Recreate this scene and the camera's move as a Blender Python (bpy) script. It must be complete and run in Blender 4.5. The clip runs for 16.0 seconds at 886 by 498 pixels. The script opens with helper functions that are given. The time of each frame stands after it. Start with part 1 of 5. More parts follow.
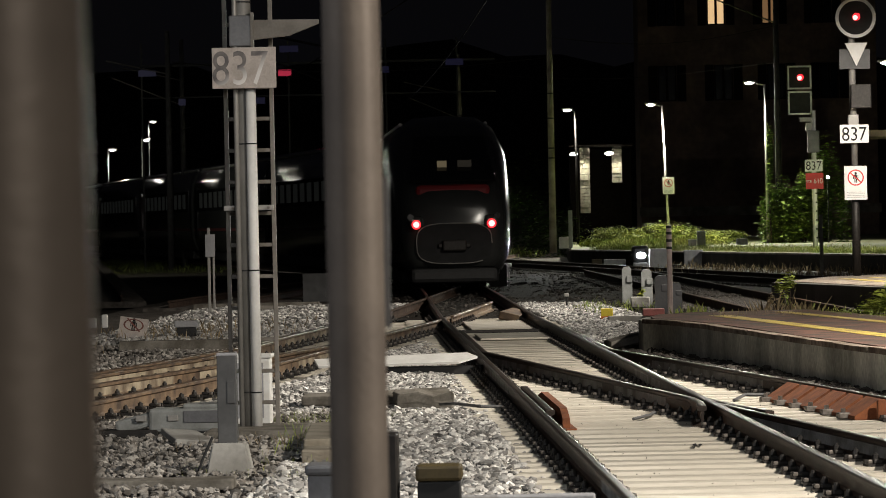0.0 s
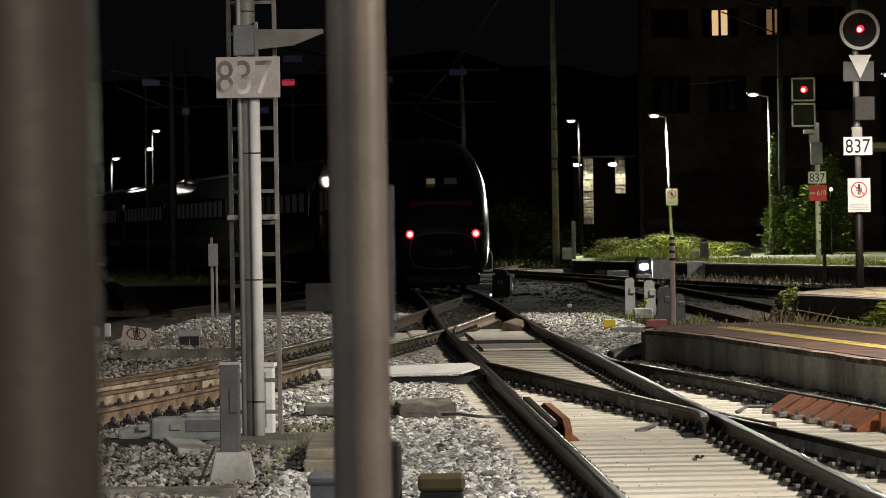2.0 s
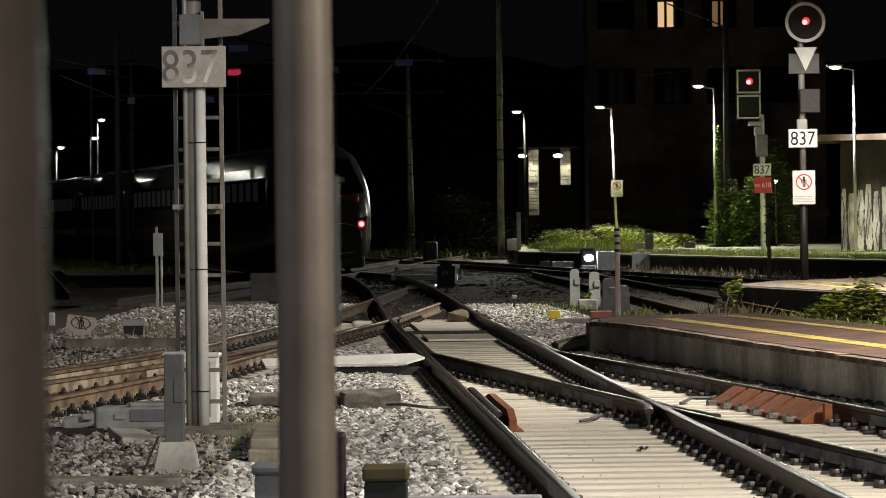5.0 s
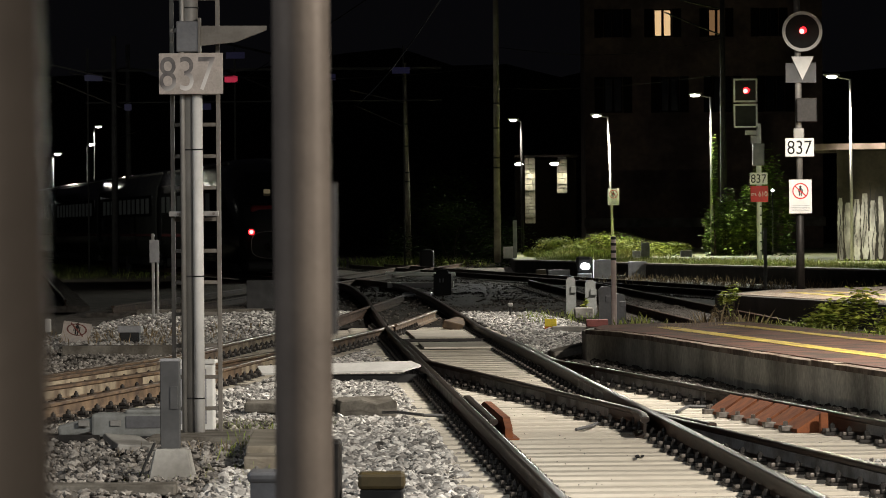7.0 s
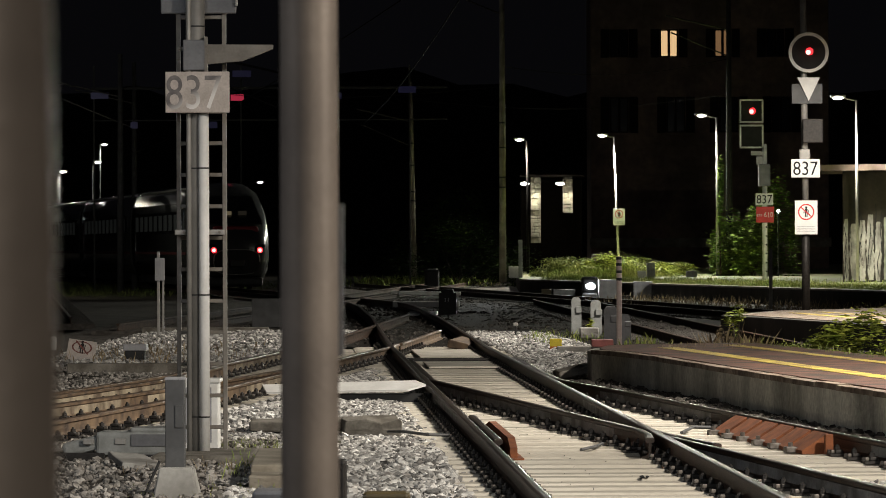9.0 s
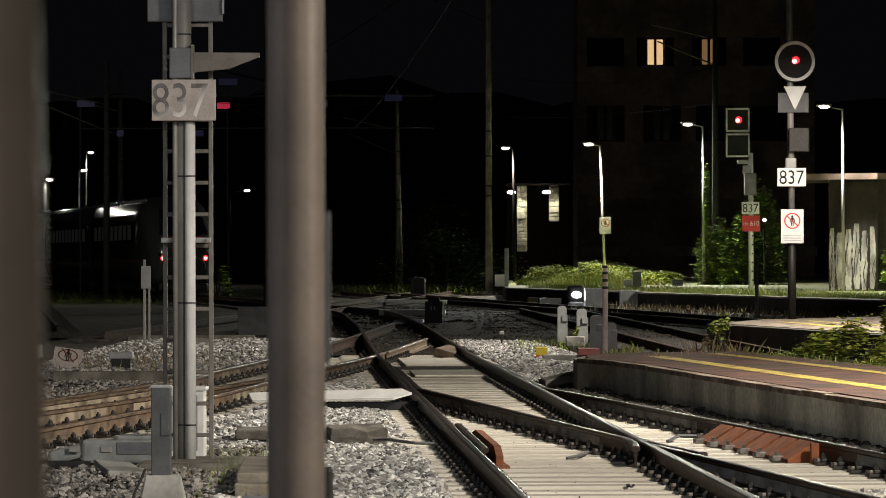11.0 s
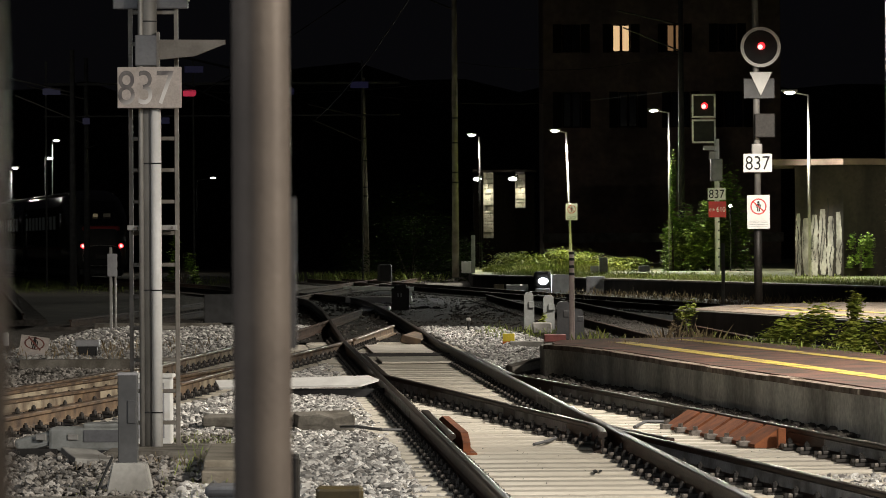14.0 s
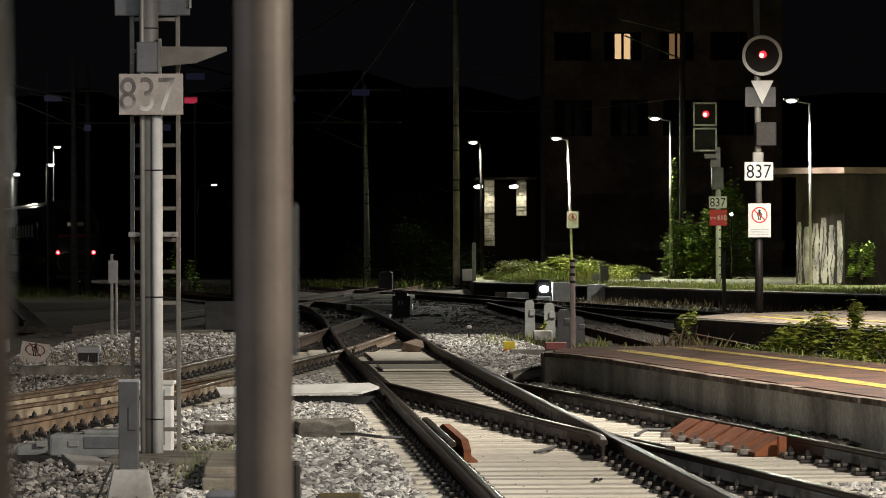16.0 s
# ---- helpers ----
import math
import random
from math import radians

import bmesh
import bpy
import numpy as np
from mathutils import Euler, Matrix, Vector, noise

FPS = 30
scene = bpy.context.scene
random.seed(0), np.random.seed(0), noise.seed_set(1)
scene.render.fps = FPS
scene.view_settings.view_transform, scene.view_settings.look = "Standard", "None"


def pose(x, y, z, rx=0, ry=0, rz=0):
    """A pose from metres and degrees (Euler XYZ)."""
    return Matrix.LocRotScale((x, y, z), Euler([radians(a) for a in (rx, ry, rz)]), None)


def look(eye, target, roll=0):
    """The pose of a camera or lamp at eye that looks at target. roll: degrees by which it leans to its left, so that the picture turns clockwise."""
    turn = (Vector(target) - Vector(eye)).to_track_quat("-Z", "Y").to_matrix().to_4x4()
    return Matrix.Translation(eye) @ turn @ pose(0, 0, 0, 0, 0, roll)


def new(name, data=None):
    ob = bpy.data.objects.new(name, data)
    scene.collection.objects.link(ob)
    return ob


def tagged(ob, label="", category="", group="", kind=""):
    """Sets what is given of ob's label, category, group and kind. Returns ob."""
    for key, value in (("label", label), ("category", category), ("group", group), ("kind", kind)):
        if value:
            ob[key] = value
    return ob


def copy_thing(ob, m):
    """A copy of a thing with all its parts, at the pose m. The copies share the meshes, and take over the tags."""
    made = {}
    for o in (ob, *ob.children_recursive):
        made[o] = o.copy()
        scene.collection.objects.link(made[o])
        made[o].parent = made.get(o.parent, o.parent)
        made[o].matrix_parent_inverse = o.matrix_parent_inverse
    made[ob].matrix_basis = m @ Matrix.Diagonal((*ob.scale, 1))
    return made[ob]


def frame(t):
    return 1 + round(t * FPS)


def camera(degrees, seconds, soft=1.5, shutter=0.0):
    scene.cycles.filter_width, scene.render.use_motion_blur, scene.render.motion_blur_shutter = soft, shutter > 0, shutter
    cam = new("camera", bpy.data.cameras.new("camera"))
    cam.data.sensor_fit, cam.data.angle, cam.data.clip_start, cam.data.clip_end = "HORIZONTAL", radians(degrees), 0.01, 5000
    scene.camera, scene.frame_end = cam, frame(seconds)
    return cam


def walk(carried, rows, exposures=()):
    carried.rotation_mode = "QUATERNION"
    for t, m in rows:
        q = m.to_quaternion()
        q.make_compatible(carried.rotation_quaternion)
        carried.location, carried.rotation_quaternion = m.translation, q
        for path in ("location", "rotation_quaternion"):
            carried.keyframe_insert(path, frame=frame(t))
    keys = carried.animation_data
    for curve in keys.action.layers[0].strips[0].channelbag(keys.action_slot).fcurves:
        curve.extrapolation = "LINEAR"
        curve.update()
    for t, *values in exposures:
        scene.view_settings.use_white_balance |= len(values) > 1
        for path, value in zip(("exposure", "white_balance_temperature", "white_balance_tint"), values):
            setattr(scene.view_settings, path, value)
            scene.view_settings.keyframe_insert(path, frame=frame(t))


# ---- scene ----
# the camera: a long lens on a station platform, turned a little by hand
cam = camera(12.5, 16.0, soft=0.85)
cam.data.dof.use_dof = True
cam.data.dof.focus_distance = 44.0
cam.data.dof.aperture_fstop = 14.5
walk(cam, [
    (0, pose(0.0061, 0, 1.7570, 89.576, 1.164, 1.453)),
    (0.5, pose(0.0050, 0, 1.7547, 89.538, 1.022, 1.518)),
    (1, pose(0.0046, 0, 1.7576, 89.565, 0.845, 1.513)),
    (1.5, pose(0.0041, 0, 1.7557, 89.653, 0.868, 1.472)),
    (2, pose(0.0041, 0, 1.7559, 89.724, 0.912, 1.497)),
    (2.5, pose(0.0057, 0, 1.7561, 89.710, 0.979, 1.523)),
    (3, pose(0.0056, 0, 1.7577, 89.621, 0.971, 1.436)),
    (3.5, pose(0.0034, 0, 1.7551, 89.565, 0.882, 1.062)),
    (4, pose(0.0037, 0, 1.7549, 89.565, 0.837, 0.855)),
    (6.5, pose(0.0003, 0, 1.7572, 89.651, 0.477, 0.654)),
    (7, pose(0.0002, 0, 1.7557, 89.689, 0.457, 0.667)),
    (7.5, pose(0.0004, 0, 1.7551, 89.720, 0.440, 0.656)),
    (8, pose(-0.0013, 0, 1.7575, 89.764, 0.353, 0.680)),
    (8.5, pose(-0.0012, 0, 1.7566, 89.860, 0.286, 0.704)),
    (9, pose(-0.0025, 0, 1.7594, 89.961, 0.207, 0.744)),
    (11.5, pose(-0.0033, 0, 1.7582, 90.081, 0.176, 0.479)),
    (12, pose(-0.0010, 0, 1.7586, 90.013, 0.275, 0.399)),
    (12.5, pose(-0.0027, 0, 1.7556, 89.927, 0.259, 0.312)),
    (13, pose(-0.0018, 0, 1.7576, 89.874, 0.211, 0.234)),
    (13.5, pose(-0.0020, 0, 1.7551, 89.880, 0.303, 0.145)),
    (14, pose(-0.0018, 0, 1.7548, 89.893, 0.321, 0.074)),
    (14.5, pose(-0.0019, 0, 1.7553, 89.912, 0.321, 0.000)),
    (15, pose(-0.0019, 0, 1.7549, 89.917, 0.320, 0.000)),
    (15.5, pose(-0.0018, 0, 1.7566, 89.940, 0.313, 0.037)),
    (16, pose(-0.0032, 0, 1.7543, 90.001, 0.169, 0.087)),
])

# ---- light ----
world = bpy.data.worlds.new("night")
scene.world = world
world.use_nodes = True
bg = world.node_tree.nodes["Background"]
bg.inputs["Color"].default_value = (0.30, 0.29, 0.36, 1)
bg.inputs["Strength"].default_value = 0.0065


def lamp(name, eye, target, watts, size=0.35, colour=(1.0, 0.92, 0.81), cone=150, blend=0.5):
    data = bpy.data.lights.new(name, "SPOT")
    data.energy, data.color, data.shadow_soft_size = watts, colour, size
    data.spot_size, data.spot_blend = radians(cone), blend
    ob = new(name, data)
    ob.matrix_world = look(eye, target)
    return ob


# platform lamps of the station, on posts beside and behind the camera, and added fill
lamp("platform_lamp_light", (8.0, 21.0, 7.5), (6.0, 24.0, 0), 9500, 0.15, cone=136, blend=0.8)
lamp("platform_lamp_light", (8.2, 40.0, 7.5), (5.3, 43.0, 0), 9300, 0.15, cone=132, blend=0.55)
lamp("platform_lamp_light", (7.2, 73.0, 8.2), (6.8, 74.0, 0), 7800, 0.15, cone=139, blend=0.3)
lamp("platform_lamp_light", (6.7, 5.0, 5.0), (-0.5, 18.0, 0), 1650, 0.15)
# Front fill for the near poles, added with no lamp known there.
lamp("platform_lamp_light", (5.0, -4.0, 5.0), (-0.5, 14.0, 0.5), 620, 0.15)
# Unseen cool light, added for the bluish left side of the near pole.
lamp("platform_lamp_light", (-6.5, 4.6, 6.0), (-0.3, 9.0, 0.5), 480, 0.15, (0.86, 0.92, 1.0), cone=70)
lamp("platform_lamp_light", (-7.0, 14.0, 7.0), (2.0, 44.0, 0), 1800, 0.15, (0.86, 0.92, 1.0), cone=90)


# ---- materials ----
def mat(name, a, b=None, rough=0.7, metal=0.0, scale=6.0, fine=60.0, bump=0.15, spread=(0.35, 0.65), per_object=0.0, per_island=0.0, dirt=0.25, spec=0.5, stretch=None):
    """Two colours mixed by a coarse noise, darkened in blotches by a second one, with a fine relief."""
    m = bpy.data.materials.new(name)
    m.use_nodes = True
    nt = m.node_tree
    p = nt.nodes["Principled BSDF"]
    b = b or tuple(c * 0.7 for c in a)
    tc = nt.nodes.new("ShaderNodeTexCoord")
    n1 = nt.nodes.new("ShaderNodeTexNoise")
    n1.inputs["Scale"].default_value, n1.inputs["Detail"].default_value = scale, 6
    where = tc.outputs["Object"]
    if stretch:
        mp = nt.nodes.new("ShaderNodeMapping")
        mp.inputs["Scale"].default_value = stretch
        nt.links.new(where, mp.inputs["Vector"])
        where = mp.outputs["Vector"]
    nt.links.new(where, n1.inputs["Vector"])
    r1 = nt.nodes.new("ShaderNodeMapRange")
    r1.inputs["From Min"].default_value, r1.inputs["From Max"].default_value = spread
    nt.links.new(n1.outputs["Fac"], r1.inputs["Value"])
    mix = nt.nodes.new("ShaderNodeMix")
    mix.data_type = "RGBA"
    mix.inputs["A"].default_value, mix.inputs["B"].default_value = (*a, 1), (*b, 1)
    nt.links.new(r1.outputs["Result"], mix.inputs["Factor"])
    n2 = nt.nodes.new("ShaderNodeTexNoise")
    n2.inputs["Scale"].default_value, n2.inputs["Detail"].default_value = fine, 4
    nt.links.new(tc.outputs["Object"], n2.inputs["Vector"])
    val = nt.nodes.new("ShaderNodeMapRange")
    val.inputs["To Min"].default_value, val.inputs["To Max"].default_value = 1 - dirt, 1 + dirt
    nt.links.new(n2.outputs["Fac"], val.inputs["Value"])
    hsv = nt.nodes.new("ShaderNodeHueSaturation")
    nt.links.new(mix.outputs["Result"], hsv.inputs["Color"])
    last = val.outputs["Result"]
    if per_object or per_island:
        src = nt.nodes.new("ShaderNodeObjectInfo" if per_object else "ShaderNodeNewGeometry")
        amount = per_object or per_island
        mr = nt.nodes.new("ShaderNodeMapRange")
        mr.inputs["To Min"].default_value, mr.inputs["To Max"].default_value = 1 - amount, 1 + amount
        nt.links.new(src.outputs["Random" if per_object else "Random Per Island"], mr.inputs["Value"])
        mul = nt.nodes.new("ShaderNodeMath")
        mul.operation = "MULTIPLY"
        nt.links.new(last, mul.inputs[0])
        nt.links.new(mr.outputs["Result"], mul.inputs[1])
        last = mul.outputs["Value"]
    nt.links.new(last, hsv.inputs["Value"])
    nt.links.new(hsv.outputs["Color"], p.inputs["Base Color"])
    p.inputs["Roughness"].default_value, p.inputs["Metallic"].default_value = rough, metal
    p.inputs["Specular IOR Level"].default_value = spec
    if bump:
        bu = nt.nodes.new("ShaderNodeBump")
        bu.inputs["Strength"].default_value, bu.inputs["Distance"].default_value = bump, 0.01
        nt.links.new(n2.outputs["Fac"], bu.inputs["Height"])
        nt.links.new(bu.outputs["Normal"], p.inputs["Normal"])
    return m


def glow(name, colour, strength):
    m = bpy.data.materials.new(name)
    m.use_nodes = True
    p = m.node_tree.nodes["Principled BSDF"]
    p.inputs["Base Color"].default_value = (*[c * 0.06 for c in colour], 1)
    p.inputs["Emission Color"].default_value = (*colour, 1)
    p.inputs["Emission Strength"].default_value = strength
    return m


GROUND = mat("dark_soil", (0.07, 0.06, 0.05), (0.035, 0.032, 0.028), 0.95, scale=1.5, fine=30, bump=0.4, spec=0.05)
NEAR_BLACK_BED = mat("oil_black_track_bed", (0.024, 0.021, 0.018), (0.010, 0.009, 0.008), 0.95, scale=3, fine=40, bump=0.8, dirt=0.5, spec=0.05)
BALLAST_BED = mat("ballast_bed", (0.11, 0.10, 0.09), (0.05, 0.045, 0.04), 0.95, scale=8, fine=45, bump=0.8, spec=0.05)
STONE = mat("ballast_stone", (0.55, 0.54, 0.51), (0.20, 0.185, 0.17), 0.8, scale=9, fine=55, per_island=0.75, bump=0.2)
# Soil on the stones and weaker light at the left both darken this colour.
DIM_DIRTY_STONE = mat("dirty_ballast_stone", (0.34, 0.32, 0.29), (0.12, 0.105, 0.09), 0.9, scale=6, fine=70, per_island=0.6, bump=0.2)
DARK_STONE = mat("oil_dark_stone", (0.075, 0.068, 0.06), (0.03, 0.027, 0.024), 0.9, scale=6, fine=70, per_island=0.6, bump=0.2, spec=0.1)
DARK_CONCRETE = mat("dirty_concrete", (0.20, 0.185, 0.16), (0.10, 0.09, 0.075), 0.95, scale=4, fine=40, dirt=0.4, spec=0.1)
CONCRETE = mat("sleeper_concrete", (0.60, 0.56, 0.48), (0.42, 0.38, 0.31), 0.85, scale=2.2, fine=45, per_object=0.12, dirt=0.2)
WALL_CONCRETE = mat("weathered_concrete", (0.42, 0.41, 0.38), (0.20, 0.19, 0.17), 0.9, scale=1.6, fine=25, dirt=0.35)
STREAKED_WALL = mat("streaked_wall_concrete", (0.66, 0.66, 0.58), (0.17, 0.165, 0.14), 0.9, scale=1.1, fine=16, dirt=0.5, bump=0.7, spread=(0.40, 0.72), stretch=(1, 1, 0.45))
# Near-black colour holds the shade on platform walls below the overhead lamps.
SHADED_WALL = mat("soot_black_wall", (0.055, 0.05, 0.044), (0.025, 0.023, 0.02), 0.9, scale=2.0, fine=20, dirt=0.4, stretch=(1, 1, 0.3))
PAVING = mat("red_brown_paving", (0.155, 0.072, 0.05), (0.055, 0.04, 0.03), 0.85, scale=2.2, fine=26, dirt=0.55, bump=0.5, spread=(0.38, 0.62))
CRUMBLED_EDGE = mat("crumbled_edge_stone", (0.30, 0.25, 0.195), (0.12, 0.085, 0.06), 0.9, per_object=0.3, scale=4, fine=22, dirt=0.55, bump=0.9, spread=(0.38, 0.62))
EDGE_STONE = mat("platform_edge_concrete", (0.33, 0.30, 0.24), (0.17, 0.145, 0.11), 0.85, scale=2.2, fine=40)
YELLOW = mat("worn_yellow_paint", (0.58, 0.44, 0.07), (0.17, 0.11, 0.06), 0.7, scale=5.5, fine=50, spread=(0.46, 0.66), dirt=0.45)
RAIL = mat("rusty_rail_steel", (0.046, 0.025, 0.015), (0.02, 0.013, 0.009), 0.5, 0.1, scale=4, fine=80, spec=0.3)
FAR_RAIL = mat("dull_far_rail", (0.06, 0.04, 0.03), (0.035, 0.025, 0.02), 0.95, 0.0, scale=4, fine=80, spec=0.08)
RAIL_TAN = mat("sandy_rusted_rail", (0.20, 0.135, 0.08), (0.055, 0.036, 0.025), 0.7, 0.2, scale=4, fine=80)
RAIL_BROWN = mat("brown_rail_head", (0.13, 0.085, 0.055), (0.06, 0.04, 0.028), 0.45, 0.4, scale=3, fine=40, bump=0.03)
RAIL_TOP = mat("polished_rail_head", (0.06, 0.046, 0.037), (0.03, 0.022, 0.017), 0.38, 0.4, scale=3, fine=40, bump=0.03)
CLIP = mat("dark_fastener_steel", (0.035, 0.031, 0.028), (0.02, 0.018, 0.016), 0.55, 0.5, scale=20)
BOLT = mat("worn_bolt_steel", (0.22, 0.20, 0.18), (0.10, 0.085, 0.07), 0.5, 0.5, scale=30)
RUST = mat("orange_rust_plate", (0.26, 0.085, 0.03), (0.15, 0.05, 0.02), 0.85, 0.1, scale=7, fine=60, dirt=0.35)
GALV = mat("galvanised_steel", (0.36, 0.345, 0.32), (0.27, 0.26, 0.24), 0.5, 0.35, scale=5, fine=50, bump=0.05, dirt=0.1)
LADDER = mat("weathered_ladder_steel", (0.22, 0.20, 0.175), (0.15, 0.135, 0.115), 0.6, 0.3, scale=5, fine=50, bump=0.05)
MAST = mat("grey_painted_mast", (0.21, 0.20, 0.185), (0.15, 0.145, 0.13), 0.55, 0.1, scale=3, fine=40, bump=0.05, dirt=0.12)
POLE = mat("brownish_grey_pole", (0.30, 0.25, 0.21), (0.24, 0.20, 0.17), 0.45, 0.25, scale=8, fine=90, bump=0.08, dirt=0.12)
DARK = mat("blackened_metal", (0.02, 0.02, 0.02), (0.012, 0.012, 0.012), 0.6, 0.2, scale=10)
GREY_BOX = mat("light_grey_cabinet", (0.36, 0.36, 0.37), (0.27, 0.27, 0.28), 0.55, 0.1, scale=4, fine=40, bump=0.05)
WHITE = mat("white_paint", (0.78, 0.77, 0.74), (0.66, 0.65, 0.62), 0.5, scale=4, fine=40, bump=0.04, dirt=0.1)
SWITCH_GREY = mat("switch_box_grey", (0.27, 0.28, 0.27), (0.19, 0.195, 0.185), 0.7, scale=6, fine=50, bump=0.05)
SIGN_OLD = mat("faded_plate", (0.50, 0.44, 0.40), (0.40, 0.35, 0.31), 0.6, scale=12, fine=90, bump=0.03)
DARK_GREY = mat("dark_grey_cabinet", (0.16, 0.16, 0.165), (0.11, 0.11, 0.115), 0.5, 0.1, scale=4, fine=40, bump=0.05)
DULL_BOX = mat("dull_dark_box", (0.085, 0.085, 0.085), (0.055, 0.055, 0.055), 0.55, 0.1, scale=5, fine=40, bump=0.06)
BLACK = mat("black_paint", (0.010, 0.010, 0.010), (0.016, 0.016, 0.016), 0.85, bump=0)
FADED_RED = mat("faded_brown_red", (0.20, 0.06, 0.045), (0.12, 0.045, 0.035), 0.7, bump=0)
RED = mat("red_paint", (0.62, 0.03, 0.03), (0.5, 0.03, 0.03), 0.5, bump=0)


def graded_letters():
    """Black letters that turn pale towards the lower right."""
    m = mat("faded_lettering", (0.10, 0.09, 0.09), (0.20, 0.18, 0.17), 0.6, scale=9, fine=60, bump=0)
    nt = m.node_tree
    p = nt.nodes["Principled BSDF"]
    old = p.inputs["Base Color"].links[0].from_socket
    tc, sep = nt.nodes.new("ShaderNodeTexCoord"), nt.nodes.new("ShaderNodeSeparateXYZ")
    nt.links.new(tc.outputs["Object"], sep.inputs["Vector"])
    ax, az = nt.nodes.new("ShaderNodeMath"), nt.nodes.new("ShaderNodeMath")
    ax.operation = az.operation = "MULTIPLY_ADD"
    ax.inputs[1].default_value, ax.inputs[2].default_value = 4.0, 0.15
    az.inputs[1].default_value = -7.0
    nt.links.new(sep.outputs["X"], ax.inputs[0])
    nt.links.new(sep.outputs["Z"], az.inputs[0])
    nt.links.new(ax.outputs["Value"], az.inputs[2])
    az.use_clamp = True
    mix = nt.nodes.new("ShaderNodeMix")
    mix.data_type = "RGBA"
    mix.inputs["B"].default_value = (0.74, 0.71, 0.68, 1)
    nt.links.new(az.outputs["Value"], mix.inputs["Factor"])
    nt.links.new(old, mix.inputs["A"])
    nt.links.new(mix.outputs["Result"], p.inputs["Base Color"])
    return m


GRADED_BLACK = graded_letters()
BRAMBLE = mat("bramble_leaf", (0.36, 0.38, 0.07), (0.17, 0.23, 0.04), 0.6, scale=3, fine=20, per_island=0.45, bump=0, spec=0.03)
LEAF = mat("leaf_green", (0.21, 0.29, 0.055), (0.10, 0.16, 0.035), 0.6, scale=3, fine=20, per_island=0.4, bump=0, spec=0.12)
DARK_LEAF = mat("dark_leaf", (0.05, 0.08, 0.02), (0.03, 0.05, 0.015), 0.8, scale=3, fine=20, per_island=0.4, bump=0, spec=0.02)
MOSS = mat("mossy_ground", (0.14, 0.18, 0.05), (0.18, 0.16, 0.09), 0.9, scale=0.8, fine=12)
GRASS = mat("grass_green", (0.20, 0.29, 0.06), (0.26, 0.26, 0.08), 0.7, scale=0.7, fine=10, per_island=0.4, bump=0, spec=0.12)
DRY = mat("dry_weed", (0.34, 0.27, 0.16), (0.20, 0.15, 0.09), 0.8, scale=2, fine=10, per_island=0.4, bump=0, spec=0.12)
SHUTTER_UNLIT = mat("dark_shutter_wood", (0.022, 0.017, 0.013), (0.014, 0.011, 0.009), 0.9, scale=8, spec=0.05)
BARK = mat("bark", (0.10, 0.075, 0.05), (0.05, 0.04, 0.03), 0.9, scale=12)
FACADE = mat("dark_plaster_facade", (0.26, 0.18, 0.14), (0.12, 0.085, 0.07), 0.9, scale=0.5, fine=3, bump=0.3, dirt=0.5)
STONE_WALL = mat("pale_stone_wall", (0.55, 0.50, 0.38), (0.32, 0.29, 0.21), 0.9, scale=2.5, fine=9, bump=0.8, dirt=0.4)
LAMP_GLOW = glow("lamp_glass_glow", (1.0, 0.97, 0.88), 30)
COOL_GLOW = glow("cool_lamp_glow", (0.9, 0.95, 1.0), 9)
RED_GLOW = glow("red_signal_glow", (1.0, 0.02, 0.03), 2.2)
RED_CORE = glow("red_signal_core", (1.0, 0.26, 0.24), 4)
WINDOW_GLOW = glow("warm_room_glow", (1.0, 0.66, 0.33), 0.75)
DIM_WINDOW = glow("dim_room_glow", (1.0, 0.55, 0.25), 0.16)
TRAIN_BODY = mat("dark_silver_train_paint", (0.075, 0.077, 0.075), (0.058, 0.06, 0.058), 0.2, 0.45, scale=1, fine=8, bump=0.02, dirt=0.06)
TRAIN_RED = mat("dark_red_train_paint", (0.30, 0.014, 0.018), (0.22, 0.011, 0.014), 0.6, 0.0, scale=1, bump=0)
TRAIN_STRIPE = mat("dull_red_stripe", (0.07, 0.008, 0.008), (0.05, 0.006, 0.006), 0.7, bump=0)
TRAIN_GLASS = mat("black_train_glass", (0.012, 0.013, 0.014), (0.01, 0.01, 0.01), 0.08, 0.0, bump=0)
# Faint glow that stands in for reflections in the carriage windows.
TRAIN_WINDOW = glow("dim_carriage_window", (0.7, 0.75, 0.7), 0.006)


# ---- mesh helpers ----
def part(name, bm, material, parent=None, label=""):
    me = bpy.data.meshes.new(name)
    bm.to_mesh(me)
    bm.free()
    me.materials.append(material)
    ob = new(name, me)
    if parent is not None:
        ob.parent = parent
    return tagged(ob, label=label)


def base(name, x, y, z, rz=0, label="", category="", group="", kind=""):
    ob = new(name)
    ob.matrix_world = pose(x, y, z, 0, 0, rz)
    return tagged(ob, label, category, group, kind)


def B():
    return bmesh.new()


def box(bm, x, y, z, sx, sy, sz, bevel=0.0, turn=None):
    """A box with its centre at x, y, z."""
    vs = bmesh.ops.create_cube(bm, size=1)["verts"]
    m = Matrix.Translation((x, y, z)) @ (turn or Matrix.Identity(4)) @ Matrix.Diagonal((sx, sy, sz, 1))
    bmesh.ops.transform(bm, matrix=m, verts=vs)
    if bevel:
        es = {e for v in vs for e in v.link_edges}
        bmesh.ops.bevel(bm, geom=list(es), offset=bevel, segments=2, affect="EDGES", profile=0.5)
    return bm


